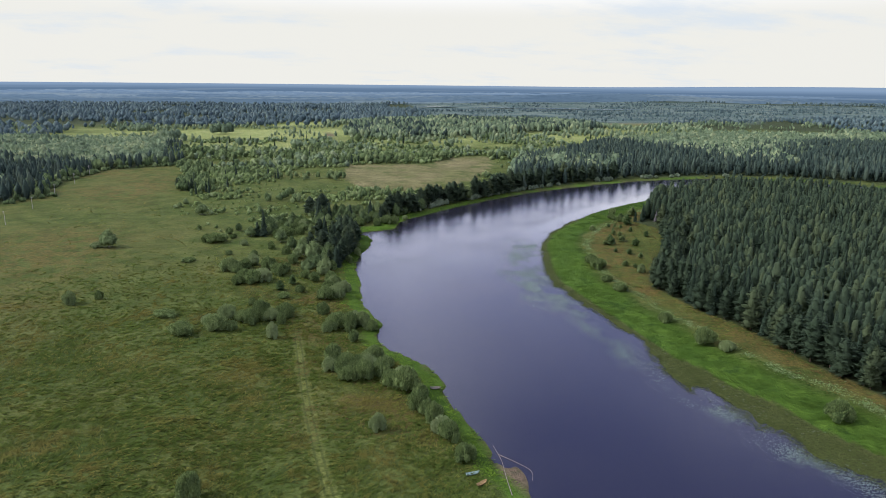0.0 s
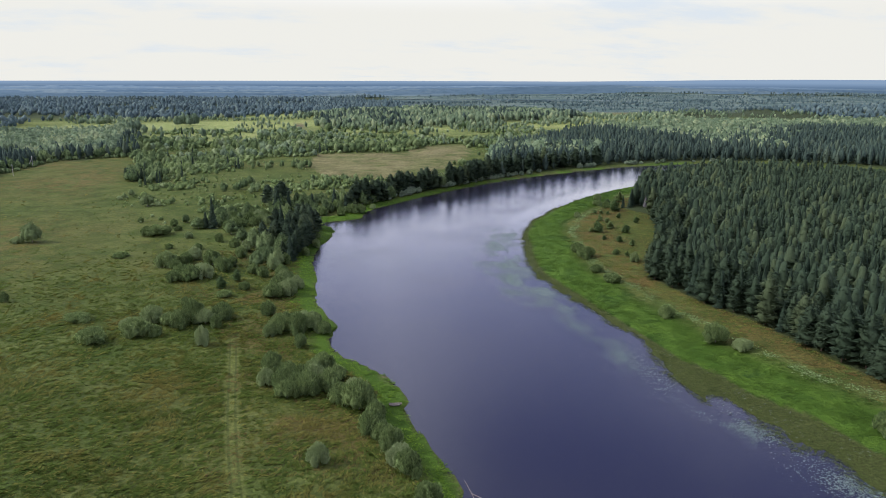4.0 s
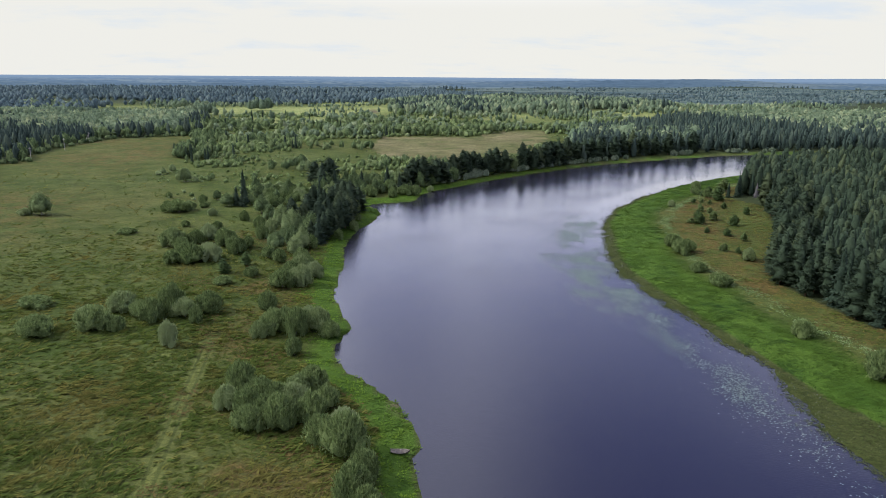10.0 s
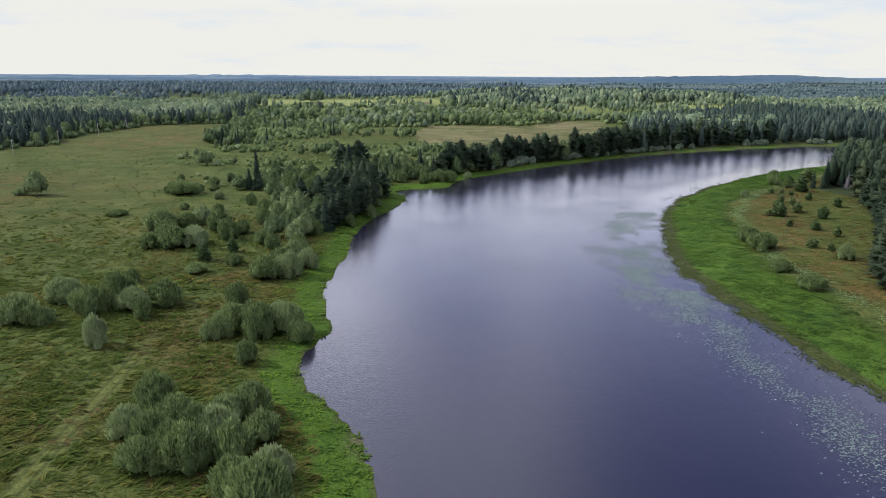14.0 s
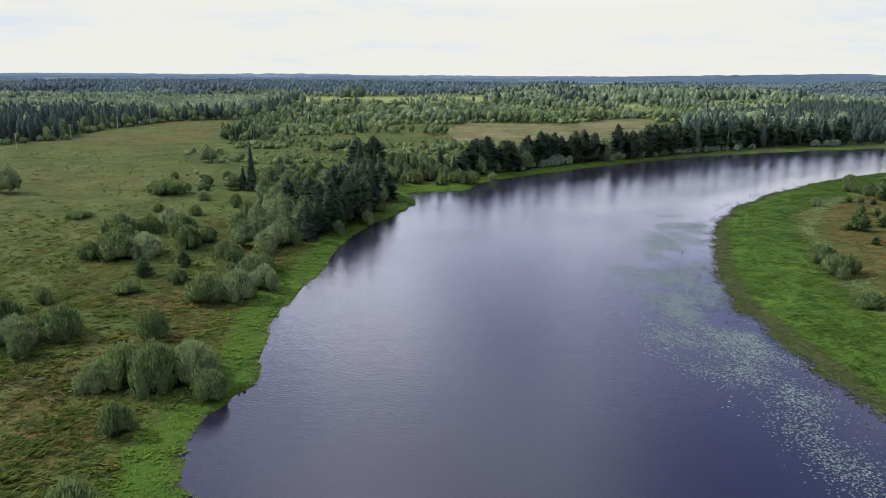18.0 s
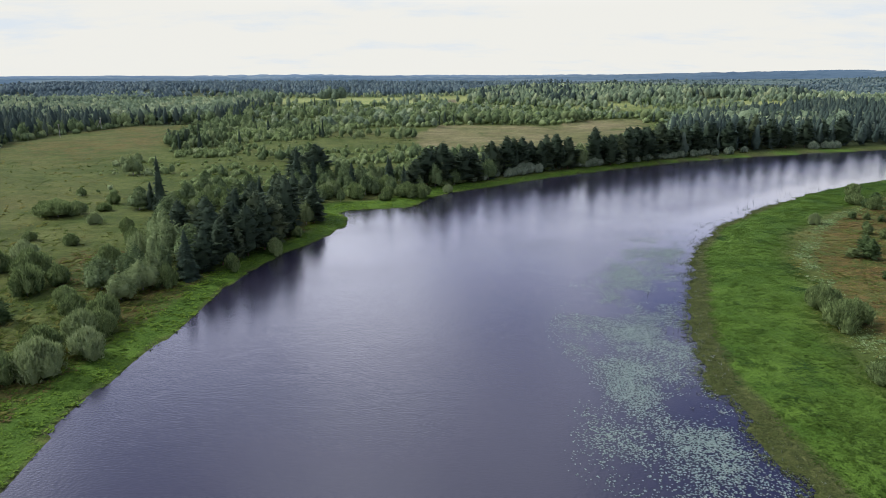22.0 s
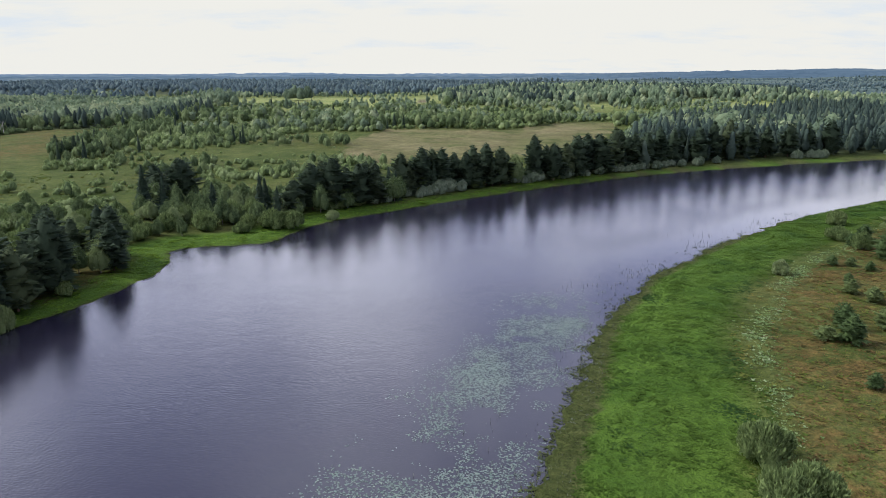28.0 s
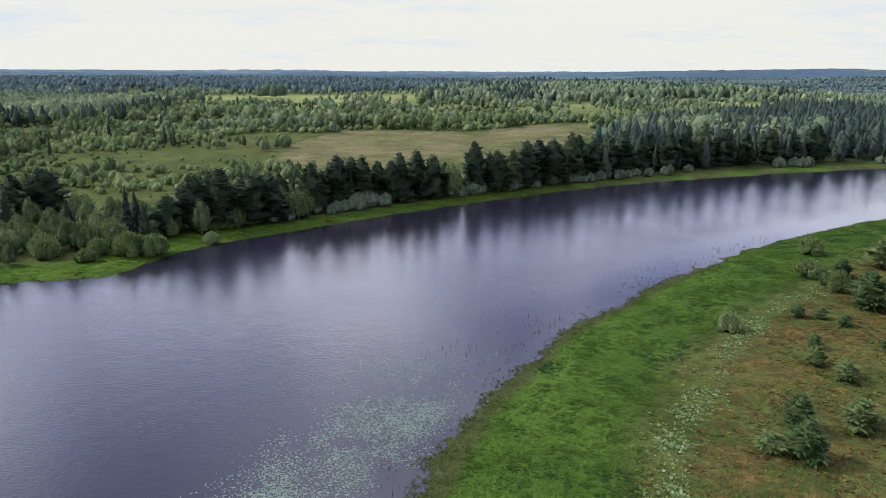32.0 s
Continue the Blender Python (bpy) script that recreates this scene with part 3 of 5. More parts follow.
def conifer_body(rng, h, r, kind, rings, sides):
    """The lumpy mass of a crown: rings of unequal boughs that hang over one another."""
    low = 0.04 if kind == "spruce" else rng.uniform(0.05, 0.12)
    q = np.linspace(0, 0.95, rings)
    prof = (1 - q) ** 0.85 if kind == "spruce" else np.sqrt(1 - q ** 1.9) * (0.82 + 0.18 * np.sin(np.clip(q * 3.6, 0, np.pi)))
    prof[0] *= 0.7
    step_in = 1 + 0.17 * np.where(np.arange(rings) % 2, 1, -1)
    a = np.linspace(0, 2 * np.pi, sides, endpoint=False)[None] + rng.uniform(0, 0.5, (rings, 1)) + rng.normal(0, 0.12, (rings, sides))
    rad = r * (prof * step_in)[:, None] * np.clip(1 + rng.normal(0, 0.20, (rings, sides)), 0.5, 1.5) + 0.05
    z = (low + (1 - low) * q)[:, None] * h + rng.normal(0, 0.018 * h, (rings, sides))
    v = np.stack([rad * np.cos(a), rad * np.sin(a), z], 2).reshape(-1, 3)
    v = np.concatenate([v, [[rng.normal(0, 0.1), rng.normal(0, 0.1), h]]])
    f = []
    for i in range(rings - 1):
        for j in range(sides):
            k = (j + 1) % sides
            f += [[i * sides + j, i * sides + k, (i + 1) * sides + k], [i * sides + j, (i + 1) * sides + k, (i + 1) * sides + j]]
    t = (rings - 1) * sides
    f += [[t + j, t + (j + 1) % sides, len(v) - 1] for j in range(sides)]
    return v, np.array(f)


def conifer_crown(rng, h, r, count, kind="spruce", spray=0.9, body=(9, 9), width=0.30, per=6, twigs=2):
    """Tiers of boughs round a slim dark core; each bough is a long spray with side twigs, drooping (spruce) or rising towards the top (pine)."""
    low = 0.03 if kind == "spruce" else rng.uniform(0.04, 0.12)
    tiers = max(3, int(count / (per * (1 + twigs))))
    q = np.repeat((np.arange(tiers) + 0.3) / tiers, per)
    n = len(q)
    q = np.clip(q + rng.normal(0, (0.35 if kind == "spruce" else 0.9) / tiers, n), 0, 0.985)
    prof = (1 - q) ** 0.85 if kind == "spruce" else (1 - q ** 2.1) ** 0.72 * (0.74 + 0.26 * np.sin(np.clip(q * 4.2, 0, np.pi)))
    ang = np.tile(np.arange(per) * 2 * np.pi / per, tiers) + np.repeat(np.arange(tiers) * 2.4, per) + rng.normal(0, 0.22, n)
    side_gap = 1 + 0.16 * np.sin(ang * 2 + rng.uniform(0, 6)) + (0.10 if kind == "spruce" else 0.20) * np.sin(3 * ang + 11 * q + rng.uniform(0, 6))
    reach = r * prof * side_gap * rng.uniform(0.72, 1.22, n) + 0.12
    rise = (-0.38 + 0.75 * q if kind == "spruce" else 0.10 + 1.1 * q ** 1.6) + rng.normal(0, 0.13, n)
    ring = np.stack([np.cos(ang), np.sin(ang), 0 * ang], 1)
    out = ring + np.stack([0 * q, 0 * q, rise], 1)
    root = np.stack([0 * q, 0 * q, (low + (1 - low) * q) * h], 1)
    up = np.array([0, 0, 1.0])
    pieces = [conifer_body(rng, h * 0.97, r * (0.66 if kind == "spruce" else 0.72), kind, *body),
              sprays(rng, root + out * (reach * 0.62)[:, None], out, ring * 0.35 + up + rng.normal(0, 0.15, (n, 3)), reach * 0.85, width, 0.20)]
    across = np.cross(up, ring)
    for k in range(twigs):
        side = (1 if k % 2 else -1) * rng.uniform(0.4, 0.95, n)
        way = out + across * side[:, None] + rng.normal(0, 0.1, (n, 3))
        at = root + out * (reach * rng.uniform(0.50, 0.80, n))[:, None] + across * (side * reach * 0.20)[:, None]
        pieces.append(sprays(rng, at, way, ring * 0.3 + up + rng.normal(0, 0.2, (n, 3)), reach * rng.uniform(0.38, 0.60, n), width * 1.1, 0.22))
    pieces.append(sprays(rng, np.array([[0, 0, h * 0.97], [0.06, 0, h * 0.94]]), np.array([[0.05, 0, 1.0], [0.35, 0, 1]]), np.array([[1.0, 0, 0.2], [0, 1, 0.3]]), np.array([0.9, 0.8]) * spray * (1.0 if kind == "spruce" else 0.55), 0.16))
    return join(*pieces)


def lump(rng, c, size, rings, sides):
    """One rounded but uneven lobe of a crown, open below."""
    th = np.linspace(0.35, 2.45, rings)
    a = np.linspace(0, 2 * np.pi, sides, endpoint=False)[None] + rng.uniform(0, 1, (rings, 1))
    k = np.clip(1 + rng.normal(0, 0.16, (rings, sides)), 0.6, 1.4)
    s = np.sin(th)[:, None]
    v = np.stack([s * np.cos(a) * k * size[0], s * np.sin(a) * k * size[1], (np.cos(th)[:, None] * k) * size[2]], 2).reshape(-1, 3) + c
    v = np.concatenate([v, [np.asarray(c) + [0, 0, size[2] * 1.05]]])
    f = []
    for i in range(rings - 1):
        for j in range(sides):
            m = (j + 1) % sides
            f += [[i * sides + j, (i + 1) * sides + j, (i + 1) * sides + m], [i * sides + j, (i + 1) * sides + m, i * sides + m]]
    f += [[j, (j + 1) % sides, len(v) - 1] for j in range(sides)]
    return v, np.array(f)


def leafy_crown(rng, h, r, count, base=0.12, lobes=7, spray=0.6, upright=0.5, body=(4, 7), width=0.34, shoots=0):
    """A broad crown of uneven lobes that reach down towards the ground, with gaps between them and sprays of leaves all over them."""
    q = np.linspace(0, 1, lobes)
    ang = np.arange(lobes) * 2.4 + rng.uniform(0, 6) + rng.normal(0, 0.35, lobes)
    fat = r * 1.08 / lobes ** 0.36
    off = np.clip((r - fat) * np.sqrt(q) * rng.uniform(0.85, 1.2, lobes), 0.08 * r, None)
    size = fat * rng.uniform(0.8, 1.15, lobes)
    top = h * (1.0 - 0.50 * (off / r) ** 1.5) * rng.uniform(0.86, 1.0, lobes)
    top[0] = h
    low = h * base * rng.uniform(0.5, 1.4, lobes)
    tall = (top - low) / 2
    if base < 0:
        tall = np.minimum(tall, 1.2 * size)
    c = np.stack([off * np.cos(ang), off * np.sin(ang), top - tall], 1)
    full = np.stack([size, size * rng.uniform(0.85, 1.15, lobes), tall], 1)
    pieces = [lump(rng, c[i], full[i] * 0.80, *body) for i in range(lobes)]
    which = rng.choice(lobes, count, p=(size * tall) / (size * tall).sum())
    n = rng.normal(0, 1, (count, 3))
    n /= np.linalg.norm(n, axis=1, keepdims=True)
    n[:, 2] = np.where(n[:, 2] < -0.55, -n[:, 2], n[:, 2])
    at = c[which] + n * rng.uniform(0.80, 1.20, (count, 1)) * full[which]
    at[:, 2] = np.maximum(at[:, 2], 0.25 * spray)
    out = rng.normal(0, 0.55, (count, 3)) + n * [0.7, 0.7, 0.4] + [0, 0, upright]
    face = n / np.maximum(full[which], 0.1) * full[which].mean(1, keepdims=True) + [0, 0, 0.25] + rng.normal(0, 0.75, (count, 3))
    pieces.append(sprays(rng, at, out, face, spray * rng.uniform(0.55, 1.4, count), width, 0.16))
    if shoots:
        which = rng.choice(lobes, shoots, p=(size * tall) / (size * tall).sum())
        n = rng.normal(0, 1, (shoots, 3))
        n[:, 2] = np.abs(n[:, 2]) + 0.25
        n /= np.linalg.norm(n, axis=1, keepdims=True)
        out = n * [0.8, 0.8, 0.3] + [0, 0, 1.0] + rng.normal(0, 0.18, (shoots, 3))
        pieces.append(sprays(rng, c[which] + n * rng.uniform(0.95, 1.12, (shoots, 1)) * full[which], out, n + rng.normal(0, 0.3, (shoots, 3)), spray * rng.uniform(1.3, 2.4, shoots), 0.13, 0.12))
    v, f = join(*pieces)
    v[:, 2] = np.maximum(v[:, 2], 0.02 * h)
    return v, f


def stem(rng, h, r, lean=0.02, limbs=6, top=0.93, reach=1.5):
    """A tapered trunk with limbs."""
    u = np.linspace(0, top, 6)
    wob = np.cumsum(rng.normal(0, lean, (6, 2)), axis=0) * h * 0.12
    wob[0] = 0
    line = np.stack([wob[:, 0], wob[:, 1], u * h - 0.15], 1)
    pieces = [tube(line, r * (1.05 - u) + 0.012, 6)]
    for _ in range(limbs):
        k = rng.uniform(0.3, 0.8)
        a = rng.uniform(0, 2 * np.pi)
        p = np.array([np.interp(k, u, line[:, 0]), np.interp(k, u, line[:, 1]), k * h])
        q = p + np.array([np.cos(a), np.sin(a), rng.uniform(0.0, 0.6)]) * reach * (1.1 - k)
        pieces.append(tube([p, (p + q) / 2 + [0, 0, 0.1], q], [r * 0.35, r * 0.22, r * 0.08], 4))
    return join(*pieces)


def tree_thing(name, label, category, trunk, crown, mats):
    e = new(name)
    e.empty_display_size = 0.5
    tagged(e, label, category)
    part("trunk", make_mesh("trunk", *trunk, mats[0], {"tone": np.full(len(trunk[0]), 0.3)}, True), e)
    part("crown", make_mesh("crown", *crown, mats[1], {"tone": np.zeros(len(crown[0]))}, True), e)
    return e


def spread(rng, poly, gap, jitter=0.75):
    """Places in a polygon, about gap metres apart."""
    poly = np.asarray(poly, float)
    (x0, y0), (x1, y1) = poly.min(0), poly.max(0)
    x, y = np.meshgrid(np.arange(x0, x1, gap), np.arange(y0, y1, gap))
    x, y = x.ravel() + rng.uniform(-1, 1, x.size) * gap * jitter * 0.6, y.ravel() + rng.uniform(-1, 1, y.size) * gap * jitter * 0.6
    keep = inside(x, y, poly)
    return x[keep], y[keep]


def mass(name, label, category, x, y, h, kinds, mat, rng, wide=1.0, dip=0.1, level=None, lie=None):
    """Many plants as one object. kinds: (verts, faces) one unit high; h: heights."""
    if len(x) == 0:
        return None
    z = height_at(x, y) - dip if level is None else np.full(len(x), level)
    vs, fs, tones, n = [], [], [], 0
    pick = rng.integers(0, len(kinds), len(x))
    for k, (v, f) in enumerate(kinds):
        i = np.nonzero(pick == k)[0]
        if not len(i):
            continue
        a = rng.uniform(0, 2 * np.pi, len(i)) if lie is None else lie(x[i], y[i]) + rng.normal(0, 0.55, len(i))
        c, s = np.cos(a)[:, None], np.sin(a)[:, None]
        hh = h[i][:, None]
        ww = hh * wide * rng.uniform(0.85, 1.15, (len(i), 1))
        p = np.stack([(v[None, :, 0] * c - v[None, :, 1] * s) * ww + x[i][:, None], (v[None, :, 0] * s + v[None, :, 1] * c) * ww + y[i][:, None],
                      v[None, :, 2] * hh + z[i][:, None]], 2)
        vs.append(p.reshape(-1, 3))
        fs.append((f[None] + (np.arange(len(i)) * len(v))[:, None, None] + n).reshape(-1, 3))
        tones.append(np.repeat(rng.uniform(0, 1, len(i)), len(v)))
        n += p.shape[0] * p.shape[1]
    ob = new(name, make_mesh(name, np.concatenate(vs), np.concatenate(fs), mat, {"tone": np.concatenate(tones)}, True))
    return tagged(ob, label, category, kind="stuff")


def unit(v, f, h):
    return v / h, f


rng = np.random.default_rng(11)
pine_label = "tall dark green pine with an uneven crown in the wood"
spruce_label = "slender dark spruce with drooping boughs"
PINES = [tree_thing("pine_tree", pine_label, "tree", stem(rng, h, 0.20, limbs=7), conifer_crown(rng, h, r * 1.05, 900, "pine", 1.25, (9, 8), 0.24, 9, 3), (M_BARK, M_PINE))
         for h, r in ((15.5, 3.2), (16.5, 3.5), (14.0, 2.9), (17.0, 3.1))]
SPRUCES = [tree_thing("spruce_tree", spruce_label, "tree", stem(rng, h, 0.18, limbs=5), conifer_crown(rng, h, r * 1.05, 760, "spruce", 1.05, (9, 7), 0.22, 9, 3), (M_GREYBARK, M_SPRUCE))
           for h, r in ((15.0, 2.6), (17.0, 2.9), (12.5, 2.3))]
WILLOWS = [tree_thing("willow_bush", "round grey-green willow bush on the meadow", "bush", stem(rng, 2.6, 0.10, 0.2, 8, 0.8, 1.2), leafy_crown(rng, 4.0, 3.3, 2400, -0.3, 16, 0.50, 1.1, (4, 7), 0.18, 700),
                      (M_GREYBARK, M_WILLOW)) for _ in range(4)]
ALDERS = [tree_thing("birch_tree", "leafy green birch tree near the bank", "tree", stem(rng, h, 0.14, 0.03, 7), leafy_crown(rng, h, r * 1.15, 1900, 0.06, 11, 0.50, 0.6, (5, 7), 0.26), (M_GREYBARK, M_ALDER))
          for h, r in ((10.0, 2.6), (8.0, 2.4), (11.0, 2.9))]
SILVERS = [tree_thing("silver_willow", "pale silvery willow shrub along the bank", "bush", stem(rng, 2.6, 0.08, 0.2, 7, 0.8, 1.0), leafy_crown(rng, 4.0, 2.6, 1400, -0.3, 10, 0.40, 0.9, (5, 6), 0.24, 350),
                      (M_GREYBARK, M_SILVER)) for _ in range(2)]
YOUNG = [tree_thing("young_pine", "small young pine on rusty dry grass", "tree", stem(rng, 4.2, 0.08, limbs=4, reach=0.8), conifer_crown(rng, 4.5, 1.8, 600, k, 0.60, (6, 6), 0.17, 8, 3), (M_BARK, M_YOUNG)) for k in ("pine", "pine", "pine")]
used = set()


def plant(kinds, x, y, scale, wide=1.0, rng=rng, group="", label=""):
    """Set one of the kinds at a place; the first ones are used themselves."""
    ob = kinds[int(rng.integers(0, len(kinds)))]
    m = pose(x, y, float(height_at(x, y)[0]) - 0.05, 0, 0, float(rng.uniform(0, 360)))
    if ob.name in used:
        ob = copy_thing(ob, m)
    else:
        used.add(ob.name)
        ob.matrix_basis = m
    ob.scale = (scale * wide, scale * wide, scale)
    return tagged(ob, label, group=group)


# ---------------------------------------------------------------- woods
UNIT_PINES = [unit(*conifer_crown(rng, 15, 3.3, 66, "pine", 1.5, (4, 5), 0.26, 6, 0), 15) for _ in range(6)]
UNIT_SPRUCES = [unit(*conifer_crown(rng, 15, 2.7, 60, "spruce", 1.4, (5, 5), 0.25, 6, 0), 15) for _ in range(4)]
FAR_PINES = [unit(*conifer_crown(rng, 15, 3.4, 30, "pine", 2.0, (3, 5), 0.32, 5, 0), 15) for _ in range(6)]
FAR_LEAFY = [unit(*leafy_crown(rng, 10, 4.4, 20, 0.03, 2, 1.9, 0.5, (3, 5), 0.30), 10) for _ in range(6)]
UNIT_LEAFY = [unit(*leafy_crown(rng, 10, 4.4, 70, 0.05, 6, 1.1, 0.4, (3, 6), 0.3), 10) for _ in range(5)]
UNIT_SHRUBS = [unit(*leafy_crown(rng, 4, 3.2, 60, -0.4, 5, 0.7, 0.8, (3, 6), 0.26), 4) for _ in range(5)]
SMALL_CONIFERS = [unit(*conifer_body(rng, 15, 2.9, "spruce", 3, 5), 15) for _ in range(4)]
SMALL_LEAFY = [unit(*leafy_crown(rng, 10, 3.7, 5, 0.0, 2, 2.0, 0.6, (3, 6), 0.28), 10) for _ in range(5)]
ROUND_CONIFERS = [unit(*conifer_body(rng, 15, 2.9, "pine", 3, 5), 15) for _ in range(4)]

# the wood on the point: single trees along its edge, the rest behind
x, y = spread(rng, PENINSULA, 5.0)
open_spot = np.hypot(x - 195, y - 273) < 13
x, y = x[~open_spot], y[~open_spot]
edge = away(x, y, np.array(PENINSULA[1:16]))
front = np.argsort(edge + 400 * (y > 270) + 400 * (y < 5))[:175]
for i in front:
    kind = SPRUCES if rng.uniform() < 0.22 else PINES
    plant(kind, x[i], y[i], rng.uniform(0.78, 1.12), rng.uniform(0.95, 1.2), group="edge of the pine wood")
rest = np.ones(len(x), bool)
rest[front] = False
x, y = x[rest], y[rest]
seen = y > 0.9 * (x + 76) - 195
behind = ~seen & (rng.uniform(0, 1, len(x)) < 0.22)
mass("pine_wood_interior", "pines deep inside the wood on the point", "wood", x[behind], y[behind], rng.uniform(12, 17, behind.sum()), SMALL_CONIFERS, M_PINE, rng, 1.3)
x, y = x[seen], y[seen]
tall = 15.5 + 2.0 * waves(x, y, 60, 21) + rng.normal(0, 1.6, len(x))
dark = rng.uniform(0, 1, len(x)) < 0.25
mass("pine_wood", "dense dark green pine wood on the point", "wood", x[~dark], y[~dark], tall[~dark], UNIT_PINES, M_PINE, rng, 1.12)
mass("spruce_wood", "dark spruces scattered through the pine wood", "wood", x[dark], y[dark], tall[dark], UNIT_SPRUCES, M_SPRUCE, rng)

# the wood beyond the bend
x, y = spread(rng, FAR_WOOD, 7.6)
near = (y > 0.9 * (x + 76) - 195) & (x < 1150)
x, y = x[near], y[near]
tall = 16.0 + 1.5 * waves(x, y, 80, 22) + rng.normal(0, 1.8, len(x))
light = waves(x, y, 130, 23) + 0.004 * (y - 640) + rng.normal(0, 0.25, len(x)) > 0.35
front = (away(x, y, np.array(FAR_WOOD[:7])) < 32) & (x < 520)
light &= ~front
mass("far_bank_pine_wood", "edge of the pine wood along the far bank", "wood", x[front], y[front], tall[front] * rng.uniform(0.75, 1.1, front.sum()), UNIT_PINES + UNIT_SPRUCES[:1], M_HAZEPINE, rng, 1.1)
mass("far_pine_wood", "dense pine wood behind the far bank", "wood", x[~light & ~front], y[~light & ~front], tall[~light & ~front], FAR_PINES, M_HAZEPINE, rng)
mass("far_birch_wood", "lighter leafy wood behind the pines", "wood", x[light], y[light], tall[light] * 0.9, FAR_LEAFY, M_SUNBIRCH, rng, 1.1)

# the wood at the edge of the field
x, y = spread(rng, LEFT_WOOD, 7.8)
near = (x > -0.68 * y - 25) & (y > 330)
x, y = x[near], y[near]
tall = 13.5 + 2.0 * waves(x, y, 70, 24) + rng.normal(0, 1.8, len(x))
rim = away(x, y, np.array(LEFT_WOOD[:9])) < 22
light = (waves(x, y, 90, 25) + rng.normal(0, 0.3, len(x)) + 0.003 * (y - 650) > 0.25) & ~rim
leafy = rim & (rng.uniform(0, 1, len(x)) < 0.5)
mass("field_edge_alders", "dark alders along the wood at the field edge", "trees", x[leafy], y[leafy], rng.uniform(7, 12.5, leafy.sum()), UNIT_LEAFY, M_ALDER, rng)
x, y, tall, light = x[~leafy], y[~leafy], tall[~leafy], light[~leafy]
mass("field_edge_pine_wood", "dark mixed wood along the field edge", "wood", x[~light], y[~light], tall[~light], FAR_PINES, M_HAZEPINE, rng)
mass("field_edge_birch_wood", "light green birches in the mixed wood", "wood", x[light], y[light], tall[light] * 0.9, FAR_LEAFY, M_SUNBIRCH, rng, 1.1)

# bushy meadows between the river and the hill
SHRUBBY = [(-150, 310), (-40, 300), (-20, 312), (10, 345), (40, 380), (140, 455), (170, 500), (190, 560), (240, 650), (330, 740), (440, 850), (560, 900), (620, 1050), (300, 1000), (60, 1000),
           (-250, 1000), (-180, 880), (-165, 700), (-172, 660), (-150, 560), (-140, 450)]
x, y = spread(rng, SHRUBBY, 5.6)
thick = waves(x, y, 34, 26) * 0.6 + waves(x, y, 90, 27) * 0.5 + 0.5 * waves(x, y, 17, 49) + 0.0009 * (y - 450) + 0.0005 * (-40 - x)
belt = np.exp(-((y - 655 - 0.18 * x) / 38.0) ** 2) * step(x, -190, -120)
thick = thick - 1.6 * inside(x, y, TAN_MEADOW) - 0.45 * step(x, -70, -10) * step(y, 430, 480) * (1 - step(y, 590, 640)) + 0.8 * belt - 0.55 * step(y, 760, 860)
thick = thick + 0.55 * np.exp(-((x + 105) / 48) ** 2 - ((y - 505) / 55) ** 2)
keep = thick - 0.14 * (1 - step(y, 400, 450)) + rng.normal(0, 0.10, len(x)) > 0.10
x, y, thick = x[keep], y[keep], thick[keep]
which = rng.uniform(0, 1, len(x)) + 0.25 * waves(x, y, 60, 28)
which = which - 0.16 * (1 - step(y, 400, 450)) + 0.12 * (np.hypot(x + 105, y - 505) < 60)
s = (which < 0.60) & (y < 540)
mass("meadow_shrubs", "clumps of grey-green willow shrubs on the meadow", "shrubs", x[s], y[s], rng.uniform(1.6, 4.6, s.sum()) * (0.75 + 0.5 * np.clip(thick[s], 0, 1)), UNIT_SHRUBS, M_WILLOW, rng)
s = (which < 0.60) & (y >= 540)
mass("far_meadow_shrubs", "grey-green shrubs on the far meadow", "shrubs", x[s], y[s], rng.uniform(2.2, 5.2, s.sum()), [unit(*leafy_crown(rng, 4, 3.2, 6, -0.4, 2, 1.5, 0.8, (3, 5), 0.26), 4) for _ in range(4)], M_WILLOW, rng)
s = (which >= 0.60) & (which < 0.97) & (y < 620)
mass("meadow_birches", "scattered leafy birches and alders on the meadow", "trees", x[s], y[s], rng.uniform(3.5, 8.0, s.sum()) * (0.6 + 0.8 * np.clip(thick[s], 0, 1)) * (1 + 0.35 * waves(x[s], y[s], 40, 38)), UNIT_LEAFY, M_ALDER, rng)
s = (which >= 0.60) & (which < 0.97) & (y >= 620)
pale = rng.uniform(0, 1, len(x)) + 0.5 * waves(x, y, 50, 48) + 0.0012 * (y - 760) > 0.62
for name, label, some, mat in (("far_meadow_alders", "dark alders and willows on the far meadow", s & ~pale, M_ALDER), ("far_meadow_birches", "light green birches on the far meadow", s & pale, M_SUNBIRCH)):
    mass(name, label, "trees", x[some], y[some], rng.uniform(4.0, 10.5, some.sum()) * (1 + 0.5 * waves(x[some], y[some], 70, 37)), FAR_LEAFY, mat, rng, 1.1)
s = (which >= 0.97) & (rng.uniform(0, 1, len(x)) < 0.22)
mass("meadow_spruces", "scattered dark spruces on the bushy meadow", "trees", x[s], y[s], rng.uniform(7, 14, s.sum()), UNIT_SPRUCES, M_SPRUCE, rng)

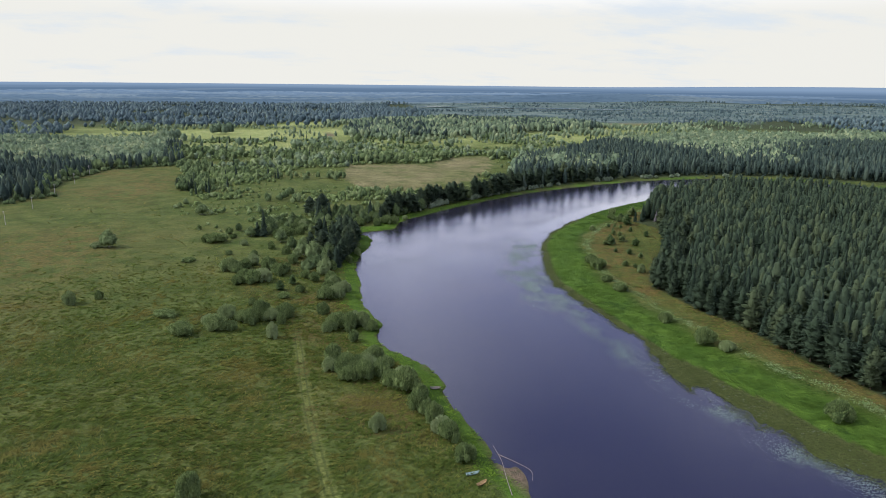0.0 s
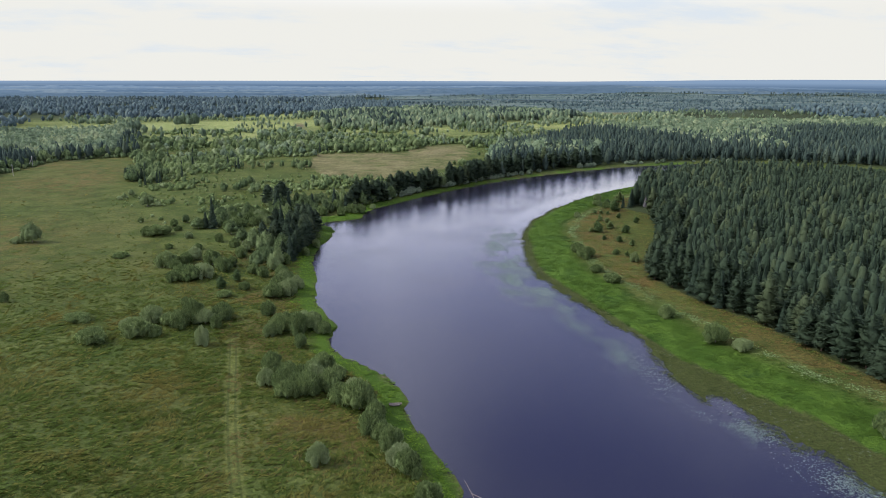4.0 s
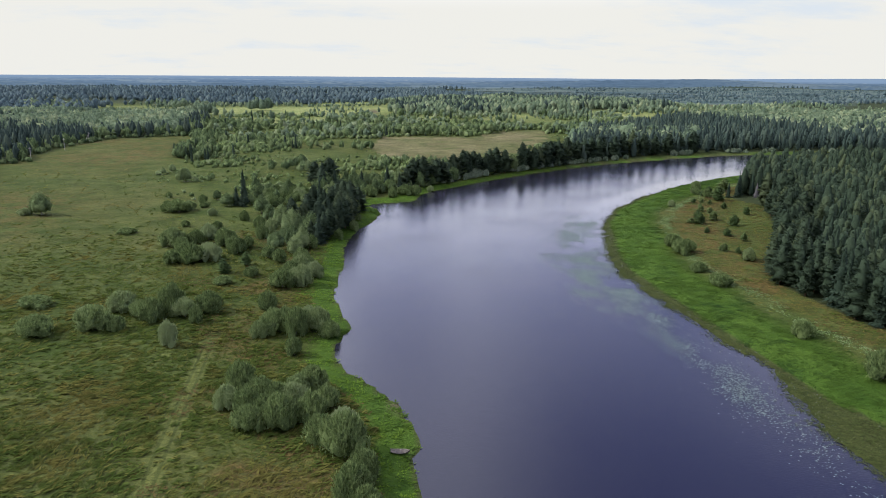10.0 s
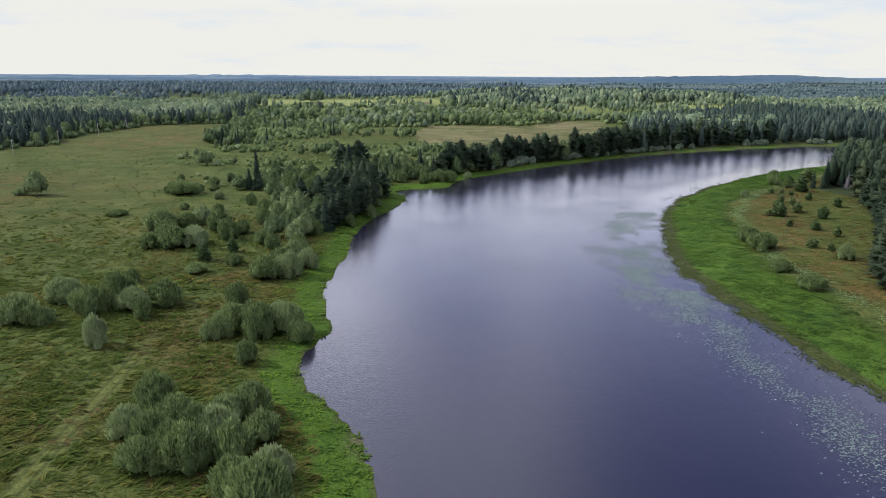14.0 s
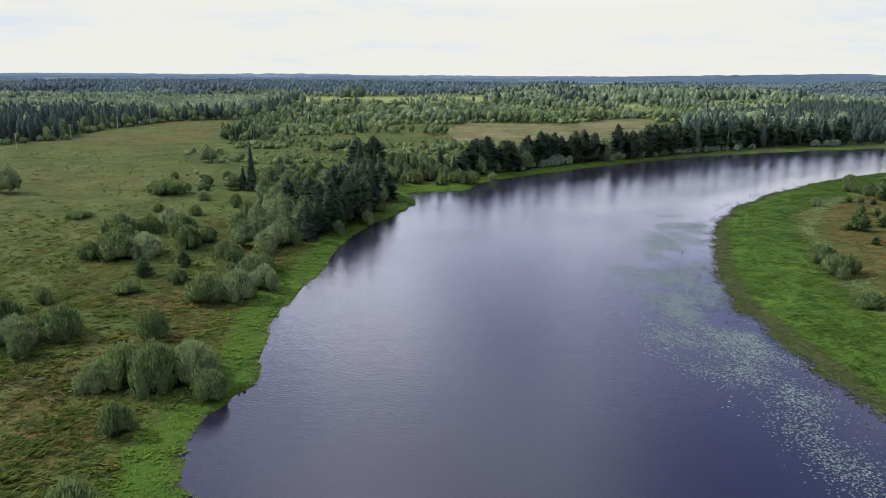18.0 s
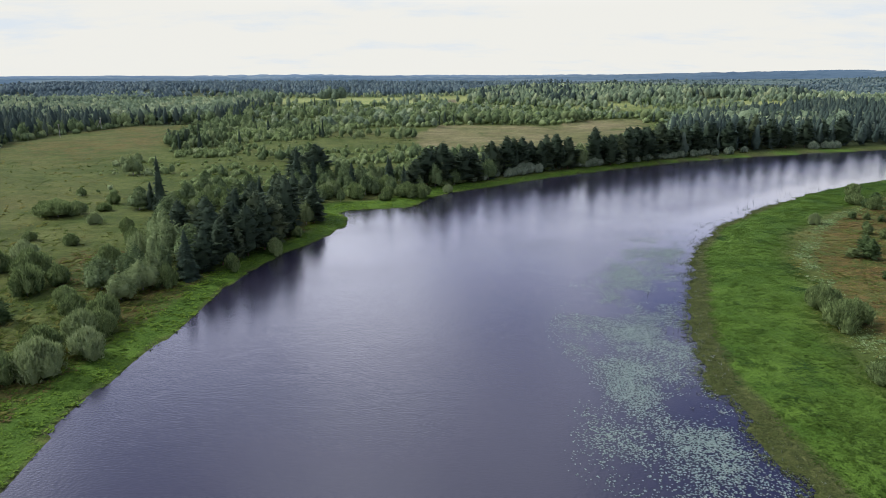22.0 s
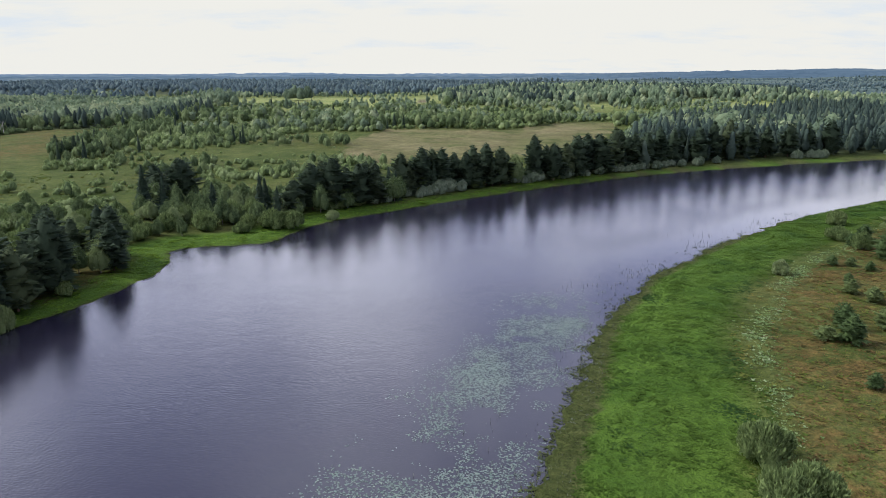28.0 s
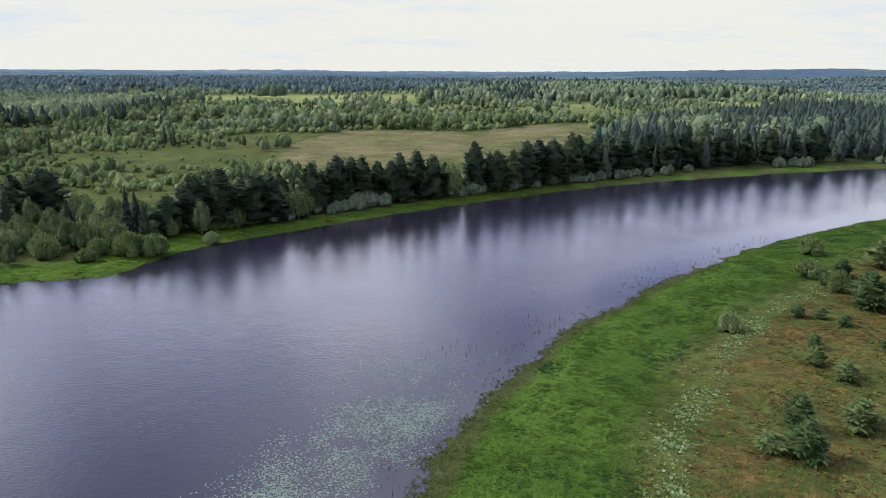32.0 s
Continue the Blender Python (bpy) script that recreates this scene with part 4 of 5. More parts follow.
# clumps told apart on the bushy meadow: middle, reach, count, heights
CLUMPS = [("clump_trees", "dark trees in a clump on the meadow", (-138, 505, 17, 38), 46, (8, 12.5), UNIT_LEAFY, M_ALDER), ("clump_pines", "dark pines in a clump on the meadow", (-140, 500, 15, 30), 14, (9, 13), UNIT_PINES, M_PINE),
          ("clump_shrubs", "round willow shrubs before the dark clump", (-113, 440, 18, 15), 34, (3, 5), UNIT_SHRUBS, M_WILLOW), ("clump_shrubs", "willow thicket on the wet meadow", (-108, 548, 24, 42), 70, (3.5, 6.5), UNIT_SHRUBS, M_WILLOW),
          ("clump_shrubs", "scattered low willow shrubs", (-78, 378, 24, 28), 32, (1.8, 3.4), UNIT_SHRUBS, M_WILLOW), ("clump_shrubs", "round willow shrubs behind the row of pines", (-28, 428, 22, 34), 46, (2.6, 4.6), UNIT_SHRUBS, M_WILLOW),
          ("clump_trees", "alders behind the headland", (-62, 425, 16, 30), 16, (5, 9), UNIT_LEAFY, M_ALDER), ("clump_shrubs", "willow thicket behind the headland", (-66, 330, 24, 24), 44, (2.5, 5), UNIT_SHRUBS, M_WILLOW),
          ("clump_trees", "alders at the edge of the tan meadow", (-20, 545, 30, 26), 22, (5, 9), UNIT_LEAFY, M_ALDER)]
for name, label, (cx, cy, rx, ry), count, (low_h, high_h), kinds, mat in CLUMPS:
    a, q = rng.uniform(0, 2 * np.pi, count), np.sqrt(rng.uniform(0, 1, count))
    mass(name, label, "trees" if "trees" in name or "pines" in name else "shrubs", cx + rx * q * np.cos(a), cy + ry * q * np.sin(a), rng.uniform(low_h, high_h, count) * (1.1 - 0.3 * q), kinds, mat, rng)

# bushes along the wood at the field edge
edge_line = smooth_line(LEFT_WOOD[:9], 3.0)
x, y = edge_line[:, 0] + rng.uniform(-3, 5, len(edge_line)), edge_line[:, 1] + rng.uniform(-5, 2, len(edge_line))
k = rng.uniform(0, 1, len(x)) < 0.6
mass("field_edge_shrubs", "round shrubs along the wood at the field edge", "shrubs", x[k], y[k], rng.uniform(2, 5.5, k.sum()), UNIT_SHRUBS, M_ALDER, rng)

x, y = spread(rng, SHRUBBY + [(-140, 310)], 7.0)
k = (rng.uniform(0, 1, len(x)) < 0.22 + 0.5 * waves(x, y, 45, 36)) & (y < 800) & ~inside(x, y, TAN_MEADOW)
mass("small_meadow_shrubs", "low scattered shrubs on the meadow", "shrubs", x[k], y[k], rng.uniform(0.8, 2.2, k.sum()), [unit(*leafy_crown(rng, 4, 3.0, 5, -0.4, 2, 1.6, 0.8, (3, 5)), 4) for _ in range(3)], M_WILLOW, rng)

# the strip with sunlight painted into ground and leaves, and its wooded hill
x, y = spread(rng, HILL_WOOD, 8.5)
dark = rng.uniform(0, 1, len(x)) + 0.35 * waves(x, y, 55, 44) > 0.78
tall = rng.uniform(8, 15, len(x)) * (1 + 0.25 * waves(x, y, 60, 39))
mass("hill_wood", "leafy wood on a low hill, sunlight put into its leaf colour", "wood", x[~dark], y[~dark], tall[~dark], SMALL_LEAFY, M_SUNBIRCH, rng)
mass("hill_pines", "dark pines among the leafy trees on the hill", "wood", x[dark], y[dark], tall[dark] * 1.1, ROUND_CONIFERS, M_HAZEPINE, rng, 1.2)
x, y = spread(rng, [(-420, 880), (1150, 860), (1280, 1390), (-600, 1350)], 11)
keep = (waves(x, y, 70, 29) + 0.5 * waves(x, y, 24, 30) + rng.normal(0, 0.15, len(x)) > 0.16 + 0.35 * (np.abs(y - 1050) < 130) * (np.abs(x - 100) < 500)) & ~inside(x, y, HILL_WOOD) & ~inside(x, y, FAR_WOOD)
mass("strip_trees", "scattered light green trees on the sunny meadows", "trees", x[keep], y[keep], rng.uniform(5, 12, keep.sum()) * (1 + 0.4 * waves(x[keep], y[keep], 90, 40)), SMALL_LEAFY, M_SUNBIRCH, rng)

# woods to the horizon: single trees first, then a rough canopy
x, y = spread(rng, [(-1100, 1000), (-420, 1010), (-420, 1350), (1200, 1350), (1150, 880), (1150, 600), (2700, 1500), (2800, 2640), (-1900, 2640)], 19.5)
keep = (waves(x, y, 160, 31) + 0.6 * waves(x, y, 60, 32) > -0.55) & (x > -0.68 * y - 120) & (x < 1.12 * y + 220) & (x > -0.46 * y - 260)
for poly in FAR_FIELDS + [FAR_TAN]:
    keep &= ~inside(x, y, poly)
wet = inside(x, y, BOG)
for (x0, y0), (x1, y1), half in FLOOD:
    keep &= away(x, y, [(x0, y0), (x1, y1)]) > half + 95
keep &= ~wet | (waves(x, y * 1.6, 110, 45) + rng.normal(0, 0.3, len(x)) > -0.45)
x, y, wet = x[keep], y[keep], wet[keep]
mass("distant_wood", "mixed wood reaching into the distance, blue haze in its leaf colour", "wood", x, y, rng.uniform(9, 14, len(x)) * (1 + 0.2 * waves(x, y, 70, 43)) * np.where(wet, 0.42 + 0.3 * step(waves(x, y * 3, 200, 46), 0.1, 0.5), 1.0), ROUND_CONIFERS + SMALL_CONIFERS[:1], M_HAZEWOOD, rng, 2.1)


# pale open water on the flood plain
for (x0, y0), (x1, y1), half in FLOOD:
    k = np.linspace(0, 1, 15)
    cx, cy = x0 + (x1 - x0) * k, y0 + (y1 - y0) * k + 12 * waves(k * 15, k * 3, 4, 47)
    wide = half * np.sin(np.pi * np.clip(k, 0.03, 0.97)) ** 0.5
    level = float(height_at(cx, cy).max()) + 1.5
    v = np.stack([np.stack([cx, cy - wide, 0 * cx + level], 1), np.stack([cx, cy + wide, 0 * cx + level], 1)], 1).reshape(-1, 3)
    i = np.arange(14)[:, None] * 2
    pond = new("water", make_mesh("water", v, i + [[0, 2, 3, 1]], M_WATER, {"calm": np.ones(len(v))}))
    tagged(pond, "pale strip of open water on the distant flood plain", "water", kind="structure")

# tall round birches before the distant wood
x, y = np.array([-232, -222, -214, -205, -226, -212, -160, -150, -140, -130, -146, -285, -275.0]), np.array([1010, 1016, 1008, 1014, 1024, 1026, 1130, 1136, 1132, 1138, 1146, 1180, 1190.0])
mass("tall_birches", "tall round birches standing over the distant clearing", "trees", x, y, rng.uniform(17, 23, len(x)), UNIT_LEAFY, M_SUNBIRCH, rng, 1.1)


def far_land():
    """The hazy wooded distance: one rough sheet that ends in a low rim."""
    xs, ys = np.arange(-3600, 3650, 30.0), np.concatenate([np.arange(2640, 4300, 34.0), [4450, 4600, 4700]])
    x, y, f = sheet(xs, ys)
    r = np.random.default_rng(5)
    x, y = x + r.uniform(-11, 11, len(x)), y + r.uniform(-11, 11, len(y))
    open_land = waves(x, y * 2.2, 420, 33) + 0.5 * waves(x, y * 2, 130, 34) > 0.45
    open_land |= (x > 430) & (y < 2860 + 90 * waves(x, y, 160, 35)) & (x < 1150)
    z = land(x, y, np.full(len(x), 400.0)) + np.where(open_land, 2.0, 13 + 3.5 * r.uniform(-1, 1, len(x)))
    z[:len(xs)] = -4.0
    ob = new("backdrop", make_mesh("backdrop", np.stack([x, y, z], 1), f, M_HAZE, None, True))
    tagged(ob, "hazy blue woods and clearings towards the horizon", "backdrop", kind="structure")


far_land()

# ---------------------------------------------------------------- single trees and bushes
# columns: x, y, half width, height
FIELD_BUSHES = [(-120, 134, 6.1, 2.4), (-111, 110, 6.0, 4.2), (-98, 114, 6.2, 5.2), (-94, 127, 4.8, 5.0), (-84.5, 118, 4.3, 5.5), (-80, 123, 4.4, 7.0), (-76, 99, 2.9, 5.5),
                (-72, 115, 2.8, 4.0), (-70, 124, 4.8, 5.0), (-84, 143, 2.0, 3.0), (-54, 126, 3.2, 4.5), (-162, 157.5, 3.8, 5.0), (-151, 163, 2.2, 3.4), (-97, -8, 4.0, 6.2), (-47.5, 17, 3.0, 4.4)]
BANK_BUSHES = [(-51, 107, 4.6, 5.4), (-45, 105, 4.6, 6.2), (-39.5, 107, 4.0, 5.4), (-45, 91, 2.6, 4.0), (-55, 70, 4.0, 6.0), (-40, 70, 4.0, 5.0), (-53, 60, 3.4, 4.6), (-46, 54, 4.4, 5.5),
               (-40, 56, 4.0, 5.2), (-47, 63, 3.2, 4.4), (-34, 42, 5.2, 7.0), (-34, 51, 3.6, 4.2), (-33, 28, 3.8, 5.6), (-30, 19, 3.4, 5.4), (-28.5, 8, 3.8, 5.0), (-27, -4, 3.6, 4.2), (-31, 34, 3.6, 4.8)]
MID_BUSHES = [(-107, 272, 6.5, 5.0), (-112, 274, 4.5, 4.4), (-97, 284, 2.7, 2.4), (-96, 205, 5.4, 6.0), (-84, 179, 5.4, 5.6), (-88, 184, 4.6, 5.0), (-78, 181, 4.4, 5.4), (-84, 214, 4.2, 5.6),
              (-76, 203, 5.0, 6.0), (-70, 190, 4.0, 5.5), (-70, 151, 3.6, 2.4), (-67, 198, 2.9, 4.0), (-74, 250, 2.8, 4.0), (-119, 227, 5.0, 2.0), (-174, 269, 3.8, 2.8), (-120, 314, 2.2, 2.6)]
SHORE_BUSHES = [(-51, 147, 4.4, 5.2), (-45, 150, 4.8, 5.6), (-41, 158, 3.6, 4.6), (-49, 158, 3.9, 4.8), (-46, 166, 4.0, 5.0), (-46, 175, 3.6, 5.0), (-43, 199, 3.3, 4.6), (-32, 214, 2.6, 3.6),
                (-25, 231, 2.8, 4.0), (-23, 250, 2.4, 3.2), (-7, 324, 4.6, 5.8), (-13, 315, 4.3, 5.0), (7.5, 318, 4.8, 5.0), (13.5, 319, 4.2, 4.8), (-1, 327, 4.6, 6.0), (24, 333, 2.4, 2.8)]
POINT_BUSHES = [(98, 170, 4.4, 4.6), (102, 172, 3.8, 4.2), (101, 182, 4.0, 4.2), (92.5, 146, 3.4, 2.8), (91.5, 130, 4.6, 3.2), (88, 84, 3.4, 3.8), (89, 57, 4.8, 5.6), (93, 48.5, 3.6, 3.4),
                (91.5, -7.5, 4.8, 5.2), (142, 263.5, 2.4, 3.0), (187, 320, 3.8, 3.8), (175, 298, 4.3, 3.4), (175, 286, 3.0, 4.0), (118, 156, 3.0, 4.0)]
YOUNG_PINES = [(136, 226, 1.9, 5.0), (165, 252, 1.4, 3.5), (147, 213, 2.0, 5.0), (132, 194, 1.6, 3.4), (116.4, 170, 1.5, 3.2), (118, 156, 1.8, 4.0), (167, 235, 1.8, 4.0), (112.2, 128.4, 3.0, 7.0), (152, 243, 1.3, 2.8),
               (146, 229, 1.3, 3.0), (134, 184.5, 1.6, 3.4), (120, 166, 1.2, 2.6), (153, 254, 1.2, 2.6), (158, 270, 1.3, 2.6), (133.5, 219, 2.3, 5.4), (149.4, 247, 1.6, 3.4), (126.5, 200.7, 1.2, 2.6), (162, 268.7, 1.3, 2.4),
               (164.4, 264.7, 1.2, 2.3), (144.6, 226.6, 2.2, 4.2), (151, 241, 1.6, 3.2), (182, 297, 2.2, 4.5), (175, 291, 1.6, 3.2), (196, 305, 3.6, 7.0), (175, 275, 3.4, 7.5), (130, 221, 2.0, 2.4)]
ALDER_PLACES = [(-56, 195, 3.6, 7.5), (-49, 189, 3.6, 7.5), (-47, 196, 3.2, 6.6), (-53, 205, 3.8, 8.5), (-56, 233, 3.6, 9.5), (-51, 222, 4.2, 10.0), (-43, 217, 4.0, 10.5), (-167, 269, 4.6, 9.5),
                (-68, 267, 3.8, 8.0), (-62, 245, 3.4, 8.0), (-94, 307, 2.6, 6.5), (-74, 321, 3.2, 6.5), (-86, 287, 3.6, 6.5), (-122, 366, 4.0, 8.0), (43, 362, 4.6, 11.5), (27, 349, 3.4, 8.0), (-38, 340, 4.6, 9.5), (93, 404, 4.4, 12.0)]
HEAD_CONIFERS = [(-21, 270, 3.6, 14.0), (-26, 252, 3.8, 17.0), (-29, 258, 3.6, 21.0), (-31, 236, 3.8, 17.0), (-36.5, 231, 4.0, 16.5), (-40, 223, 4.2, 16.5), (-34, 243, 3.6, 18.0), (-38, 240, 3.4, 17.0),
                 (-31, 262, 3.4, 16.0), (-45, 236, 3.2, 14.0), (-25, 279, 3.2, 14.0), (-30, 283, 3.2, 13.0), (-71.3, 163.5, 2.0, 5.0), (-65, 172.5, 2.0, 5.0), (-78, 286, 2.6, 17.5), (-82, 288, 2.6, 9.0), (-40, 276, 3.2, 13.0)]
ROW_CONIFERS = [(-44, 356, 4.6, 14.5), (-35, 357, 4.6, 15.5), (-39, 346, 4.2, 12.0), (10, 339, 4.2, 13.5), (15, 346, 4.4, 16.0), (22, 350, 4.4, 17.5), (31, 354, 4.4, 16.0), (35.5, 358, 4.4, 16.5),
                (53, 381, 4.8, 17.5), (57, 388, 4.4, 17.0), (61, 386, 4.6, 17.5), (66, 392, 4.4, 16.5), (74, 393, 4.4, 16.5), (80, 400, 4.4, 17.0), (86, 399, 4.8, 18.5), (102, 411, 3.6, 19.5), (111, 412, 3.8, 16.0),
                (118, 421, 4.6, 18.0), (124, 425, 5.0, 19.5), (130, 433, 4.6, 18.0)]
MORE_ROW = [(136, 433, 4.8, 18.0), (145, 441, 4.8, 19.5), (157, 449, 4.6, 20.0), (150, 452, 4.6, 18.0), (165, 455, 4.6, 18.0), (172, 458, 5.0, 18.5), (182, 466, 4.4, 20.0), (197, 471, 5.0, 21.0),
            (190, 478, 4.6, 19.0), (208, 480, 4.6, 19.0), (218, 484, 4.8, 20.0), (230, 488, 4.6, 19.0), (242, 491, 4.8, 20.0), (256, 494, 4.6, 19.0), (270, 500, 4.8, 19.5), (284, 503, 4.6, 19.0)]


BANK_THICKET = [(-51, 66, 3.6, 4.4), (-44, 62, 3.8, 4.6), (-49, 58, 3.4, 4.2), (-43, 67, 3.4, 4.4), (-37, 62, 3.2, 4.0), (-57, 63, 3.0, 4.2), (-52, 53, 3.4, 4.2), (-38, 47, 3.6, 4.8), (-48, 112, 3.6, 4.4), (-42, 112, 3.6, 4.6),
                (-36, 103, 3.0, 3.8), (-54, 104, 3.0, 3.8), (-88, 121, 3.6, 4.2), (-76, 120, 3.6, 4.6), (-101, 120, 3.4, 3.6), (-92, 112, 3.0, 3.4), (-31, 24, 3.2, 4.4), (-29.5, 13, 3.2, 4.2), (-48, 152, 3.6, 4.0), (-44, 169, 3.4, 4.2)]
GAPS = [(-80, 186, 4.0, 4.6), (-91, 178, 3.6, 4.0), (-72, 196, 3.6, 4.4), (-88, 208, 3.8, 4.6), (-92, 199, 3.4, 4.0), (-63, 214, 3.4, 4.6), (-60, 225, 3.4, 5.0), (-103, 277, 3.6, 3.8), (-90, 262, 2.6, 3.0), (-66, 236, 3.0, 4.2),
        (-84, 236, 2.4, 2.8), (-98, 240, 2.2, 2.4), (-62, 160, 2.6, 2.8), (-58, 183, 3.0, 3.8), (-54, 178, 3.0, 4.0), (-70, 280, 3.2, 4.4), (-64, 290, 3.4, 4.8), (-58, 300, 3.4, 5.0), (-100, 298, 3.0, 3.6), (-52, 312, 3.4, 4.6)]


def bushes(places, kinds, base_h, base_r, group, label=""):
    for x, y, r, h in places:
        s = h * (1.2 if kinds is WILLOWS else 1.0) / base_h
        ob = plant(kinds, x, y, s, 1.0, group=group, label=label)
        k = r / base_r
        ob.scale = (k, k * float(rng.uniform(0.85, 1.1)), s)


bushes(FIELD_BUSHES, WILLOWS, 4.0, 3.4, "bushes in the field")
bushes(BANK_BUSHES, WILLOWS, 4.0, 3.4, "bushes along the near bank", "large grey-green willow bush on the grassy bank")
bushes(MID_BUSHES, WILLOWS, 4.0, 3.4, "bushes in the field")
bushes(BANK_THICKET, WILLOWS, 4.0, 3.2, "bushes along the near bank", "willow bush in a thicket on the grassy bank")
bushes(GAPS, WILLOWS, 4.0, 3.2, "bushes in the field")
bushes(SHORE_BUSHES, WILLOWS, 4.0, 3.4, "bushes along the near bank", "large grey-green willow bush on the grassy bank")
bushes(POINT_BUSHES, WILLOWS, 4.0, 3.4, "bushes on the point", "round willow bush among green sedge on the point")
bushes(YOUNG_PINES, YOUNG, 4.5, 1.6, "young pines on the point", "small young pine on rusty dry grass")
bushes(ALDER_PLACES, ALDERS, 9.5, 2.6, "leafy trees by the river")
bushes(HEAD_CONIFERS[:12], PINES, 15.5, 2.6, "spruces on the headland", "tall dark pine on the wooded headland")
bushes(HEAD_CONIFERS[12:14], YOUNG, 4.5, 1.6, "young pines on the point", "small dark pine on the meadow")
bushes(HEAD_CONIFERS[14:], SPRUCES, 15.0, 2.6, "spruces on the headland", "tall dark spruce on the wooded headland")
bushes(ROW_CONIFERS, PINES, 15.5, 2.7, "row of pines on the far bank", "tall dark pine in the row along the far bank")
bushes(MORE_ROW, PINES, 15.5, 2.7, "row of pines on the far bank", "tall dark pine in the row along the far bank")

# the undergrowth that fills the headland and the row
HEAD_WOOD = [(-56, 200), (-44, 194), (-36, 210), (-29, 232), (-24, 248), (-19, 262), (-20, 280), (-32, 288), (-44, 280), (-48, 250), (-54, 228)]
x, y = spread(rng, HEAD_WOOD, 5.6)
for i in range(len(x)):
    k = rng.uniform()
    if k < 0.38:
        plant(SPRUCES if k < 0.06 else PINES, x[i], y[i], rng.uniform(0.55, 0.95), rng.uniform(1.1, 1.45), group="spruces on the headland", label="dark conifer in the wooded headland")
    elif k < 0.80:
        plant(ALDERS, x[i], y[i], rng.uniform(0.55, 0.95), rng.uniform(1.0, 1.3), group="leafy trees by the river")
ROW_BAND = [(-48, 330), (-20, 314), (8, 326), (20, 343), (42, 360), (62, 381), (90, 402), (118, 420), (150, 440), (164, 452), (150, 462), (112, 434), (84, 412), (52, 394), (28, 372), (0, 358), (-40, 366)]
x, y = spread(rng, ROW_BAND, 5.4)
for i in range(len(x)):
    k = rng.uniform() if x[i] > 14 else rng.uniform(0.35, 1.0)
    if k < 0.40:
        plant(PINES if k < 0.35 else SPRUCES, x[i], y[i], rng.uniform(0.7, 1.05), rng.uniform(1.1, 1.4), group="row of pines on the far bank", label="tall dark pine in the row along the far bank")
    elif k < 0.80:
        plant(ALDERS, x[i], y[i], rng.uniform(0.55, 0.95), rng.uniform(1.0, 1.3), group="leafy trees by the river")

BAY = [(-80, 284), (-48, 282), (-22, 300), (-6, 314), (-22, 330), (-48, 338), (-84, 330)]
x, y = spread(rng, BAY, 6.0)
for i in range(len(x)):
    k = rng.uniform()
    if k < 0.45:
        plant(WILLOWS, x[i], y[i], rng.uniform(0.8, 1.4), rng.uniform(0.8, 1.1), group="bushes along the near bank", label="willow bush in a thicket on the grassy bank")
    elif k < 0.70:
        plant(ALDERS, x[i], y[i], rng.uniform(0.5, 0.9), rng.uniform(1.0, 1.3), group="leafy trees by the river")

dead = tree_thing("dead_spruce", "bare grey dead spruce at the edge of the pine wood", "tree", stem(rng, 9, 0.14, limbs=9), conifer_crown(rng, 9, 2.2, 420, "spruce", 0.8, (6, 5), 0.08, 8, 3), (M_GREYBARK, M_DEAD))
dead.matrix_basis = pose(200, 278, float(height_at(200, 278)[0]))
for x0, y0, s0 in ((192, 284, 0.72), (196, 288, 0.8), (186, 283, 0.6), (202, 292, 0.75)):
    plant(SPRUCES, x0, y0, s0, 1.0, group="edge of the pine wood", label="dark spruce beside the dead grey one")

# silvery shrubs in front of the row
far_line = smooth_line(FAR_SHORE, 3.0)
d = np.gradient(far_line, axis=0)
nrm = np.stack([-d[:, 1], d[:, 0]], 1) / np.hypot(d[:, 0], d[:, 1])[:, None]
for i in range(26, len(far_line) - 30):
    clump = waves(far_line[i:i + 1, 0], far_line[i:i + 1, 1], 16, 42)[0]
    if rng.uniform() < 0.82 - 0.52 * (far_line[i, 0] > 190) + 0.5 * clump and 25 < far_line[i, 0] < 430:
        p = far_line[i] + nrm[i] * rng.uniform(9.5, 15)
        plant(SILVERS, p[0], p[1], rng.uniform(0.7, 1.0) * (1.1 + 0.6 * clump), rng.uniform(0.8, 1.1), group="shrubs along the far bank")

for i in range(4, len(far_line) - 30):
    if rng.uniform() < 0.42 and far_line[i, 0] < 125:
        p = far_line[i] + nrm[i] * rng.uniform(12, 19)
        plant(WILLOWS, p[0], p[1], rng.uniform(0.7, 1.25), rng.uniform(0.8, 1.15), group="shrubs along the far bank", label="grey-green willow bush before the row of pines")

# ---------------------------------------------------------------- grass, sedge and water plants


def tuft(rng, blades, lean=0.5, width=0.2, flat=0.0):
    """A tuft of bent blades one unit high."""
    a = rng.uniform(0, 2 * np.pi, blades)
    ring = np.stack([np.cos(a), np.sin(a), 0 * a], 1)
    size = rng.uniform(0.7, 1.1, blades)
    out = ring * lean + [0, 0, 1.0 - flat]
    at = ring * (0.10 + 0.35 * lean) + [0, 0, 0.42 * (1 - flat) + 0.05]
    return sprays(rng, at, out, ring * 0.3 + [0, 0, 1.0], size, width, 0.25)


TUFTS = [tuft(rng, 7, 0.7, 0.13, 0.2) for _ in range(5)]
LOW_TUFTS = [tuft(rng, 3, 0.9, 0.20, 0.38) for _ in range(6)]
SMALL_TUFTS = [tuft(rng, 4, 0.9, 0.19, 0.38) for _ in range(6)]


